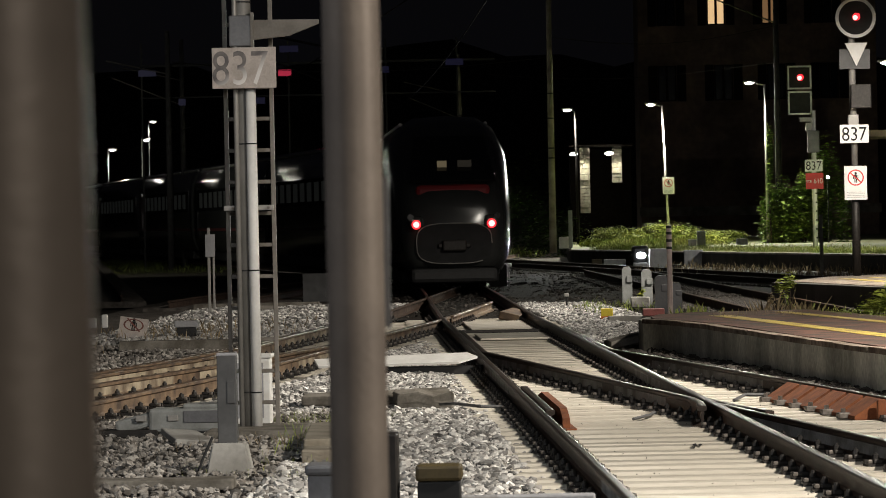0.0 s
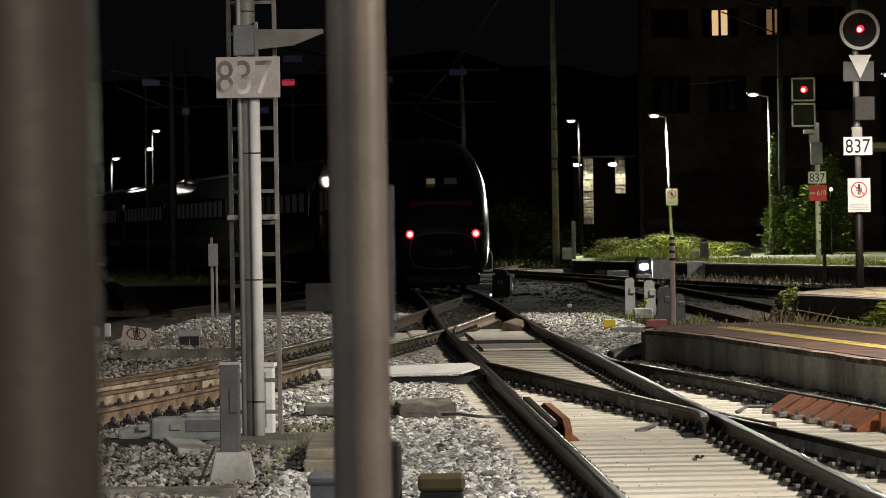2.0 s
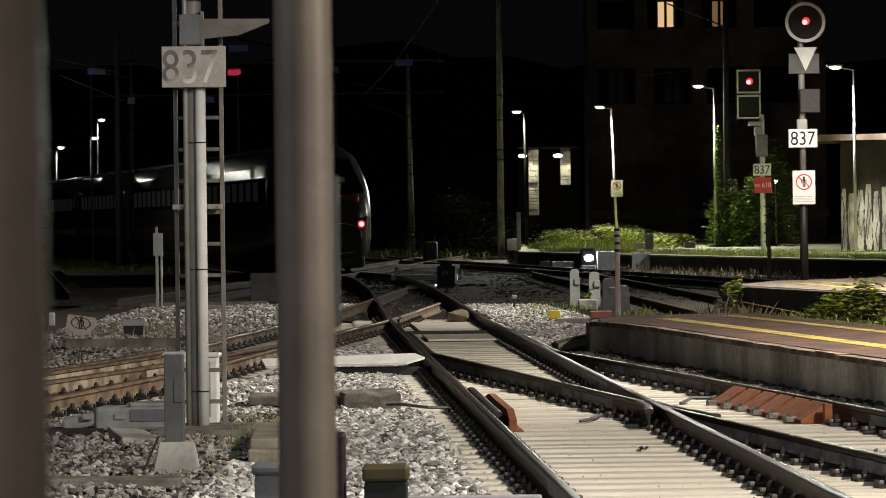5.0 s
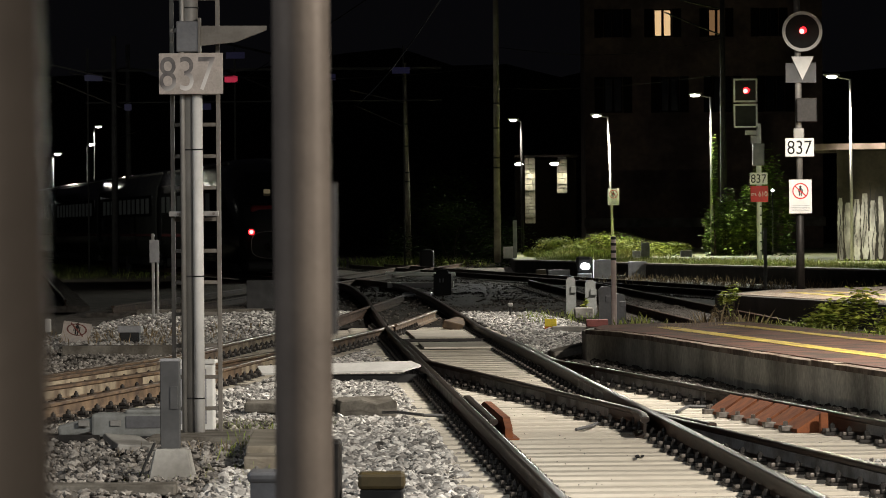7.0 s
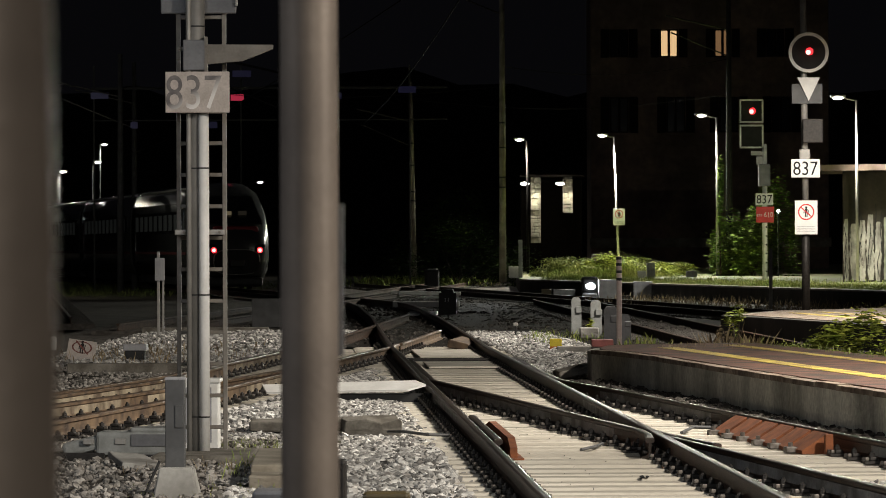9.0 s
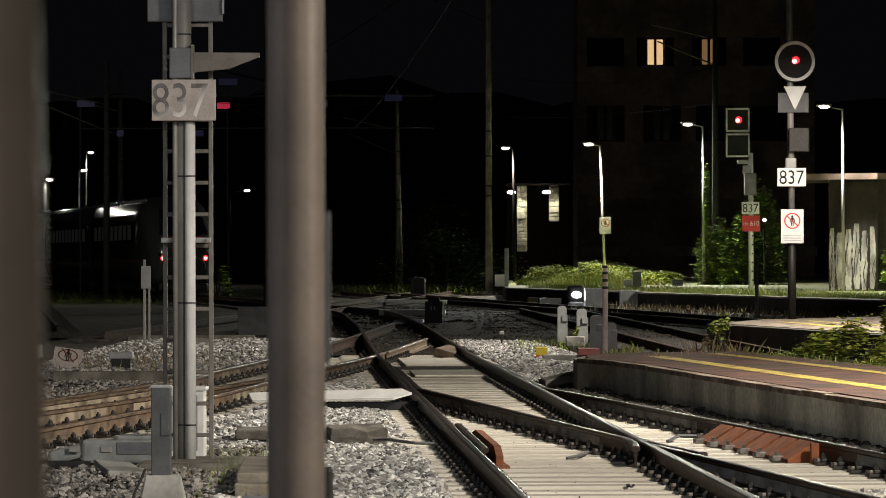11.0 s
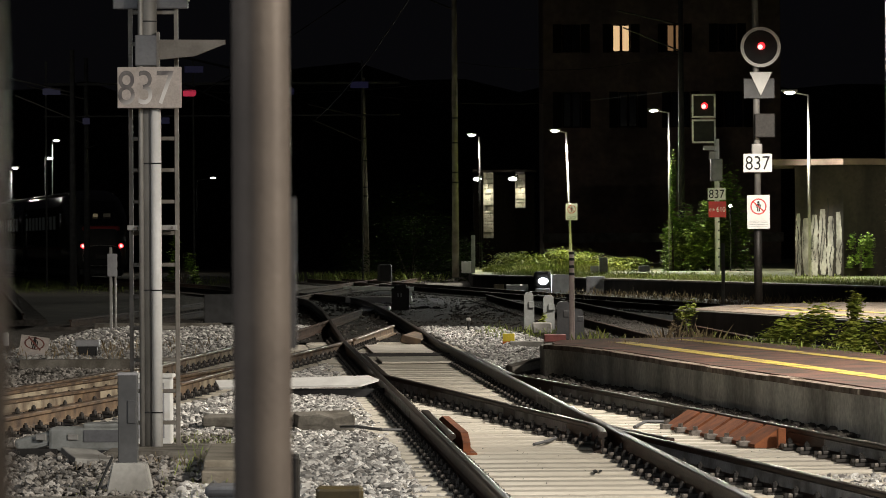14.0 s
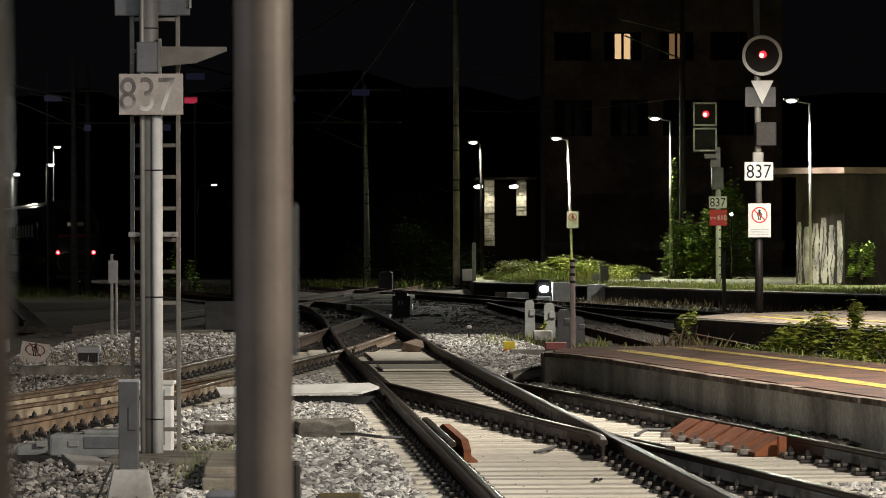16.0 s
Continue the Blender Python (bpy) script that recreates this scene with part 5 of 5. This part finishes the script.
def bush(name, x, y, z, rx, ry, rz, n, size, material, label, seed, stems=5):
    ob = base(name, x, y, z, label=label, category="bush")
    r = random.Random(seed)
    bm = B()
    for _ in range(stems):
        a, q = r.uniform(0, 6.28), r.uniform(0.2, 0.8)
        tip = (math.cos(a) * rx * q, math.sin(a) * ry * q, rz * r.uniform(0.6, 1.5))
        tube(bm, (r.uniform(-0.1, 0.1) * rx, 0, -0.1), tip, 0.02 + 0.01 * rz, 0.006, 5)
    part("stems", bm, BARK, ob)
    centres = [(r.uniform(-1, 1) * rx, r.uniform(-1, 1) * ry, r.uniform(0.12, 1.9) * rz, r.uniform(0.25, 0.5)) for _ in range(max(6, n // 130))]
    spots = []
    for _ in range(n):
        c = r.choice(centres)
        fall = 1 - 0.45 * (abs(c[0]) / rx) ** 2
        spots.append((c[0] + r.gauss(0, c[3] * rx * 0.42), c[1] + r.gauss(0, c[3] * ry * 0.42), max(0.0, c[2] * fall + r.gauss(0, c[3] * rz * 0.45)), size * r.uniform(0.5, 1.25)))
    tagged(scatter("leaves", spots, LEAF_V, LEAF_F, material, ob, 1.0, True, seed), kind="stuff")
    return ob


def grass(name, fn, n, h0, h1, material, label, seed):
    r = random.Random(seed)
    spots = []
    while len(spots) < n:
        x, y, z, k = fn(r)
        spots.append((x, y, z, r.uniform(h0, h1) * k))
    return tagged(scatter(name, spots, BLADE_V, BLADE_F, material, None, 1.0, True, seed), label, "grass", kind="stuff")


def along_back(r):
    x = r.uniform(1.5, 19)
    d = abs(r.gauss(0, 9)) + 0.3
    return x + d * 0.1, back_edge(x) + d, 0.5, 1.0


grass("grass", along_back, 42000, 0.04, 0.17, GRASS, "green grass on the back platform", 5)


def mound(r):
    a, q = r.uniform(0, 6.28), math.sqrt(r.random())
    x, y = 4.3 + math.cos(a) * q * 2.9, 166 + math.sin(a) * q * 7
    return x, y, 0.5 + 0.35 * (1 - q * q), 1.0


grass("tall_grass", mound, 20000, 0.06, 0.20, GRASS, "tall lit grass mound under the lamp", 6)
for i, (x, y, rx, h) in enumerate(((2.9, 165, 1.2, 0.40), (4.6, 164, 1.4, 0.44), (6.0, 165, 1.2, 0.36), (7.2, 168, 1.0, 0.3))):
    bush("bush", x, y, 0.5, rx, 1.6, h, 7500, 0.10, BRAMBLE, "yellow-green bush lit by the lamp", 20 + i)
bush("ivy_shrub", 9.55, 165.0, 0.5, 0.75, 0.7, 1.25, 5200, 0.19, LEAF, "tall ivy-covered shrub by the lamp post", 31, 8)
bush("ivy_shrub", 10.45, 164.5, 0.5, 0.8, 0.7, 1.3, 5200, 0.19, LEAF, "tall ivy-covered shrub behind the signal", 32, 8)
bush("ivy_shrub", 11.4, 165.0, 0.5, 0.8, 0.7, 2.0, 6500, 0.19, LEAF, "tall ivy-covered shrub behind the signal", 33, 6)
bush("ivy", 9.12, 164.2, 0.5, 0.12, 0.14, 2.6, 1500, 0.14, LEAF, "ivy climbing up the lamp post", 34, 1)
bush("hut_creeper", 13.75, 134.9, 0.8, 0.38, 0.3, 0.75, 1800, 0.13, LEAF, "creeper on the corner of the hut", 35)
for i, (x, y, rx, h, n) in enumerate(((5.4, 58.5, 0.7, 0.36, 2600), (6.3, 57.0, 0.7, 0.34, 2400), (4.55, 60.5, 0.45, 0.2, 900), (6.0, 60.0, 0.35, 0.46, 900), (4.05, 68.0, 0.22, 0.38, 380), (7.0, 57.5, 0.6, 0.3, 1800))):
    bush("bramble", x, y, 0.05, rx, 0.55, h, n, 0.10, BRAMBLE, "yellow-green bramble growing between the platforms", 40 + i)
bush("leafy_weed", 1.83, 79.0, 0.0, 0.10, 0.1, 0.17, 260, 0.07, BRAMBLE, "leafy green weed before the switch boxes", 47, 4)
bush("leafy_weed", 3.55, 63.0, 0.2, 0.14, 0.2, 0.16, 260, 0.06, DRY, "reddish dry weed behind the platform", 48, 5)
bush("far_bush", -1.6, 178.0, 0.0, 2.6, 2.0, 1.4, 5200, 0.15, DARK_LEAF, "dark bush beyond the tracks", 51)
bush("far_bush", -2.0, 200.0, 0.0, 3.0, 2.0, 2.2, 8000, 0.17, DARK_LEAF, "dark bush beyond the tracks", 52)
bush("leafy_sapling", -11.0, 168.0, -0.1, 0.55, 0.4, 1.15, 750, 0.2, LEAF, "thin sapling with pale leaves far off", 53, 6)
grass("dry_weeds", lambda r: ((lambda x, d: (x - d * 0.25, back_edge(x) - d, -0.05, 1.0))(r.uniform(4.8, 13), r.uniform(0.4, 9.5))), 3200, 0.08, 0.34, DRY, "dry brown weeds along the back track", 7)
grass("weeds", lambda r: (r.choice((0.75, 1.05, 1.5, 1.95)) + r.gauss(0, 0.12), 76 + r.gauss(0, 2.0), -0.03, 1.0), 420, 0.05, 0.2, GRASS, "weeds round the switch boxes", 8)
grass("weeds", lambda r: (2.35 + r.gauss(0, 0.16), 64 + r.gauss(0, 1.2), 0.0, 1.0), 220, 0.12, 0.36, GRASS, "weeds behind the platform end", 9)
grass("weeds", lambda r: (r.choice((3.3, 3.55, 4.0)) + r.gauss(0, 0.08), 63 + r.gauss(0, 1.0), 0.0, 1.0), 260, 0.1, 0.45, DRY, "brown and green weeds behind the platform", 10)
grass("weeds", lambda r: (-1.95 + r.gauss(0, 0.13), 33 + r.gauss(0, 1.6), 0.0, 1.0), 150, 0.03, 0.12, GRASS, "few weeds beside the mast foundation", 11)
grass("far_grass", lambda r: (r.uniform(-30, -10), r.uniform(150, 215), -0.12, 1.0), 9000, 0.05, 0.19, GRASS, "dim grass beyond the far tracks", 12)
grass("weeds", lambda r: (-5.6 + r.gauss(0, 0.9), 64 + r.gauss(0, 3), -0.03, 1.0), 500, 0.06, 0.25, DRY, "dry weeds beside the crossover", 13)
grass("far_grass", lambda r: (-3.5 + r.gauss(0, 1.4), 180 + r.gauss(0, 3), 0.0, 1.0), 1500, 0.2, 0.5, GRASS, "grass at the foot of the far pole", 14)



def plat_back(r):
    u = r.random()
    return 3.5 + 6.5 * u * 0.6 + r.gauss(0, 0.1), 55.3 - 41.6 * u * 0.6 + r.gauss(0, 0.3), PH - 0.02, r.uniform(0.3, 1.0)


grass("weeds", plat_back, 900, 0.04, 0.16, GRASS, "weeds along the rear edge of the platform", 15)
grass("weeds", lambda r: (2.0 + r.uniform(0, 1.4), 53.2 + r.gauss(0, 0.8), PH - 0.02, r.uniform(0.3, 1.0)), 260, 0.03, 0.12, DRY, "dry weeds on the platform end", 16)
grass("dry_stalks", lambda r: (-2.25 + r.gauss(0, 0.28), 32.0 + r.gauss(0, 0.5), -0.02, 1.0), 45, 0.03, 0.12, DRY, "thin dry stalks before the mast foundation", 17)
grass("moss", lambda r: (r.choice((-2.15, -1.75, -2.5, -1.55)) + r.gauss(0, 0.12), r.choice((28.8, 36.4, 35.8)) + r.gauss(0, 0.5), -0.01, 1.0), 900, 0.015, 0.05, GRASS, "low moss and weeds between the stones", 18)

# dark wooded hillside that closes the distance
bm = B()
prev = None
r = random.Random(2)
cols = []
for i in range(80):
    x = -220 + i * 6
    h = 18 + 10 * noise.noise((i * 0.21, 3.1, 0)) + r.uniform(-2, 2)
    cols.append((bm.verts.new((x, 420, -1)), bm.verts.new((x, 425 + r.uniform(-3, 3), h * 0.5)), bm.verts.new((x, 450, h))))
for p, q in zip(cols, cols[1:]):
    bm.faces.new((p[0], q[0], q[1], p[1]))
    bm.faces.new((p[1], q[1], q[2], p[2]))
tagged(part("backdrop_hill", bm, GROUND), "dark wooded hillside at night", "hill", kind="structure")
# ---- the train ----
SECT = [(0.0, 4.05), (0.75, 4.0), (1.15, 3.75), (1.34, 3.3), (1.415, 2.6), (1.415, 1.5), (1.36, 0.9), (1.20, 0.45)]


def loft(bm, stations, close_ends=True):
    """Body skin through cross sections: each station is (y, width scale, top, bottom)."""
    rings = []
    for y, w, top, bot in stations:
        half = []
        for u, v in SECT:
            half.append((u * w, bot + (v - 0.45) / 3.6 * (top - bot)))
        pts = half + [(-u, v) for u, v in reversed(half[1:])]
        rings.append([bm.verts.new((u, y, v)) for u, v in pts])
    n = len(rings[0])
    for a, b in zip(rings, rings[1:]):
        for k in range(n):
            bm.faces.new((a[k], a[(k + 1) % n], b[(k + 1) % n], b[k]))
    if close_ends:
        bm.faces.new(rings[0])
        bm.faces.new(rings[-1][::-1])
    bmesh.ops.recalc_face_normals(bm, faces=bm.faces)
    return bm


CAR = 26.5


def carriage(tail):
    ob = base("train_carriage", 0, 0, 0.17, label="rear carriage of a dark high-speed train with red tail lamps" if tail else "dark silver train carriage with dim windows", category="train", group="train carriages")
    if tail:
        st = [(-0.05, 0.62, 1.9, 0.62), (0.12, 0.76, 2.25, 0.5), (0.5, 0.88, 2.6, 0.42), (1.1, 0.95, 3.0, 0.40), (2.0, 0.985, 3.5, 0.40), (3.0, 1.0, 3.85, 0.40), (4.4, 1.0, 4.05, 0.42), (CAR - 0.2, 1.0, 4.05, 0.45)]
    else:
        st = [(0.0, 0.97, 4.0, 0.5), (0.25, 1.0, 4.05, 0.45), (CAR - 0.5, 1.0, 4.05, 0.45), (CAR - 0.25, 0.97, 4.0, 0.5)]
    body = smooth(part("body", loft(B(), st), TRAIN_BODY, ob))
    for s in (-1, 1):
        part("window_band", box(B(), s * 1.405, CAR / 2 + (1.5 if tail else 0), 2.55, 0.04, CAR - (7.5 if tail else 2.6), 0.86), TRAIN_GLASS, ob, "black glass window band")
        part("side_stripe", box(B(), s * 1.409, CAR / 2 + (1.5 if tail else 0), 1.35, 0.03, CAR - (6.0 if tail else 1.0), 0.10), TRAIN_STRIPE, ob)
        k = 8.0 if tail else 3.2
        while k < CAR - 2.2:
            part("window", box(B(), s * 1.412, k, 2.55, 0.04, 1.25, 0.62), TRAIN_WINDOW, ob, "window with a faint glow as its reflection")
            k += 1.95
        part("door", box(B(), s * 1.408, CAR - 1.6, 2.05, 0.05, 0.9, 2.1), TRAIN_GLASS, ob)
    # Pale bars added along the roof to draw its highlight lines.
    bm = B()
    for s in (-1, 1):
        tube(bm, (s * 1.02, 4.8 if tail else 0.8, 3.86), (s * 1.02, CAR - 1, 3.86), 0.05, seg=6)
    part("roof_rail", bm, GALV, ob)
    part("underframe", box(B(), 0, CAR / 2 + 0.5, 0.34, 2.3, CAR - 4, 0.5, 0.05), DARK, ob)
    for yy in (3.4, CAR - 3.4):
        bg_ = part("bogie", box(B(), 0, yy, 0.42, 2.0, 3.2, 0.4, 0.06), DARK, ob)
        for dy in (-1.25, 1.25):
            for s in (-1, 1):
                part("wheel", tube(B(), (s * 0.68, yy + dy, 0.445), (s * 0.82, yy + dy, 0.445), 0.445, seg=24), CLIP, bg_)
    if tail:
        part("windscreen", slab(B(), [(-0.98, 0.72), (0.98, 0.72), (0.80, 2.9), (-0.80, 2.9)], 0.0, 0.06), TRAIN_GLASS, ob, "black raked windscreen").matrix_local = pose(0, -0.55, 2.08, 28.5, 0, 0)
        part("red_nose_band", box(B(), 0, 0.42, 2.20, 1.70, 0.6, 0.34, 0.10), TRAIN_RED, ob, "dark red band under the windscreen")
        hatch = B()
        prof = [(0.86 * math.copysign(abs(math.cos(t)) ** 0.6, math.cos(t)), 1.03 + 0.46 * math.copysign(abs(math.sin(t)) ** 0.6, math.sin(t))) for t in [6.28319 * i / 28 for i in range(28)]]
        f = [hatch.verts.new((u, -0.10, v)) for u, v in prof]
        g = [hatch.verts.new((u, 0.7, v)) for u, v in prof]
        hatch.faces.new(f)
        for i in range(28):
            hatch.faces.new((f[i], f[(i + 1) % 28], g[(i + 1) % 28], g[i]))
        bmesh.ops.recalc_face_normals(hatch, faces=hatch.faces)
        hood = part("coupler_hood", hatch, BLACK, ob, "open black coupler recess")
        part("coupler", box(box(B(), 0, -0.16, 0.98, 0.55, 0.18, 0.26, 0.04), 0, -0.14, 0.98, 0.74, 0.1, 0.1, 0.02), CLIP, hood, "dark coupler head")
        bm = B()
        for i in range(24):
            a, b = 6.28319 * i / 24, 6.28319 * (i + 1) / 24
            tube(bm, (prof[i % 28][0], -0.11, prof[i % 28][1]), (prof[(i + 1) % 28][0], -0.11, prof[(i + 1) % 28][1]), 0.012, seg=5)
        part("hood_rim", bm, GALV, hood)
        for s in (-1, 1):
            pod = part("lamp_pod", box(B(), s * 0.86, 0.02, 1.52, 0.34, 0.3, 0.30, 0.08), TRAIN_BODY, ob)
            part("tail_lamp", disc(B(), 0.105, -0.13, 1.47, s * 0.86, depth=0.03), RED_GLOW, pod, "glowing red tail lamp")
            part("tail_lamp_core", disc(B(), 0.07, -0.165, 1.47, s * 0.86, depth=0.012), RED_CORE, pod)
            part("headlamp", disc(B(), 0.07, -0.12, 1.64, s * 0.99, depth=0.02), TRAIN_GLASS, pod)
        part("cab_light", box(B(), -0.22, 0.62, 2.83, 0.22, 0.03, 0.19), glow("dim_cab_screen", (0.75, 0.6, 0.35), 0.12), ob, "dim lit cab window")
        part("cab_light", box(B(), 0.30, 0.62, 2.84, 0.32, 0.03, 0.19), glow("dimmer_cab_screen", (0.6, 0.5, 0.35), 0.015), ob, "dim lit cab window")
        part("snow_plough", box(B(), 0, 0.3, 0.30, 2.0, 0.5, 0.35, 0.1), DARK, ob)
    else:
        part("gangway", box(B(), 0, -0.05, 2.1, 1.6, 0.5, 2.9, 0.1), DARK, ob)
    return ob


cars = [carriage(True), carriage(False)]
for _ in range(4):
    cars.append(copy_thing(cars[1], Matrix.Identity(4)))


def on_route(s):
    """The point on the centre line s metres past its start at y = 60."""
    y, left = 60.0, s
    while left > 0:
        step = min(left, 0.5)
        y += step / math.hypot(1, route(y + 0.25) - route(y - 0.25))
        left -= step
    return Vector((route(y), y, 0.17))


S0, SPEED = 32.2, 6.45


# ---- ballast stones ----
ROCK_V, ROCK_F = ico(1)


def stones(name, n, fn, s0, s1, label, seed, material=STONE):
    r = random.Random(seed)
    spots = []
    while len(spots) < n:
        p = fn(r)
        if p:
            x, y, z = p
            spots.append((x, y, z + r.uniform(-0.015, 0.02), s0 + (s1 - s0) * r.random() ** 2))
    return tagged(scatter(name, spots, ROCK_V, ROCK_F, material, None, 0.7, True, seed, 0.42), label, "ballast", kind="stuff")


def field(x0, x1, y0, y1, z=-0.02, wave=0.05):
    def fn(r):
        y = r.uniform(y0, y1)
        a, b = x0(y) if callable(x0) else x0, x1(y) if callable(x1) else x1
        if b <= a:
            return None
        x = r.uniform(a, b)
        return x, y, z + wave * noise.noise((x * 0.9, y * 0.5, 2))
    return fn


stones("ballast_stones", 30000, field(lambda y: line_e(y) + 0.35 if y > 37.2 else -1.95, lambda y: line_l(y) - 0.36, 25, 58), 0.03, 0.09, "loose grey and white ballast stones", 1)
stones("ballast_stones", 8500, field(-4.6, -1.75, 25, 38.5, -0.025), 0.02, 0.075, "loose dirty ballast stones round the mast", 2, DIM_DIRTY_STONE)
stones("ballast_stones", 6000, field(lambda y: -8.0, lambda y: line_f(y) - 0.4, 42, 61, -0.03), 0.03, 0.08, "dark dirty stones beside the crossover", 9, DIM_DIRTY_STONE)
stones("ballast_stones", 9000, field(lambda y: -7.2, lambda y: line_f(y) - 0.45, 60, 84, 0.0), 0.05, 0.11, "heaped pale ballast stones", 3)
stones("ballast_stones", 9000, field(lambda y: line_r(y) + 0.45, lambda y: 1.75 - 0.01 * (y - 55) - 0.06 * max(y - 72, 0), 55, 82, 0.0), 0.045, 0.11, "pale ballast stones before the switch boxes", 4)
stones("ballast_stones", 2600, field(lambda y: line_c(y) + 0.1, lambda y: line_d(y) - 0.2, 19, 30, -0.01, 0.0), 0.03, 0.07, "stray stones on the sleepers", 5)
stones("ballast_stones", 7000, field(lambda y: 4.6 - 0.12 * (y - 128), lambda y: 7.2 - 0.15 * (y - 120), 108, 131, 0.0), 0.06, 0.13, "pale ballast stones along the back track", 6)
stones("ballast_stones", 7000, field(-4.0, 1.6, 73, 135, -0.03), 0.05, 0.10, "near-black ballast stones of the far tracks", 7, DARK_STONE)
stones("ballast_stones", 5000, field(lambda y: line_l(y) - 0.5, lambda y: line_l(y) - 0.1, 20, 60, -0.04, 0), 0.03, 0.07, "small stones between the sleeper ends", 8)

stones("ballast_stones", 5000, field(2.2, lambda y: 8.6 - 0.15 * (y - 60), 57, 104, -0.01), 0.04, 0.09, "near-black stones between the platforms", 11, DARK_STONE)
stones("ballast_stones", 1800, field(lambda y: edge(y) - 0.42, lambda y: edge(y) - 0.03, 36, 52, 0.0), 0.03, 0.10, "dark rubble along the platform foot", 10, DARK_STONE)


def cable(pts, r, label):
    bm = B()
    for p, q in zip(pts, pts[1:]):
        tube(bm, p, q, r, seg=8)
    ob = part("cable", bm, DULL_BOX)
    return tagged(ob, label, "cable")


cable([(-1.0, 37.3, 0.05), (-0.85, 36.9, 0.07), (-0.62, 36.7, 0.05), (-0.42, 36.8, 0.04)], 0.014, "grey cable lying on the ballast stones")
cable([(0.93, 35.6, 0.02), (0.86, 34.9, 0.03), (0.72, 34.5, 0.02)], 0.014, "short grey cable bent beside the rail")
cable([(1.72, 37.6, 0.02), (1.86, 38.3, 0.04), (2.05, 38.4, 0.03)], 0.016, "short grey cable between the rails")

rb = random.Random(77)
bits = []
for _ in range(360):
    y = 22 + 26 * rb.random()
    bits.append((rb.uniform(line_l(y) + 0.15, line_d(y) - 0.15), y, 0.006, rb.uniform(0.005, 0.014)))
bits.append((1.10, 30.6, 0.01, 0.045))
bits.append((1.14, 30.62, 0.01, 0.03))
tagged(scatter("track_debris", bits, ROCK_V, ROCK_F, DARK, None, 0.6, True, 78), "dark crumbs of debris on the sleepers", "debris", kind="stuff")


def motions():
    times = [16.0 * i / 32 for i in range(33)]
    for i, car in enumerate(cars):
        rows = []
        for t in times:
            s = S0 + SPEED * t + i * CAR
            p, b = on_route(s), on_route(s + CAR - 1.0)
            d = (b - p).normalized()
            rows.append((t, pose(p.x, p.y, p.z, 0, 0, math.degrees(math.atan2(-d.x, d.y)))))
        walk(car, rows)


motions()
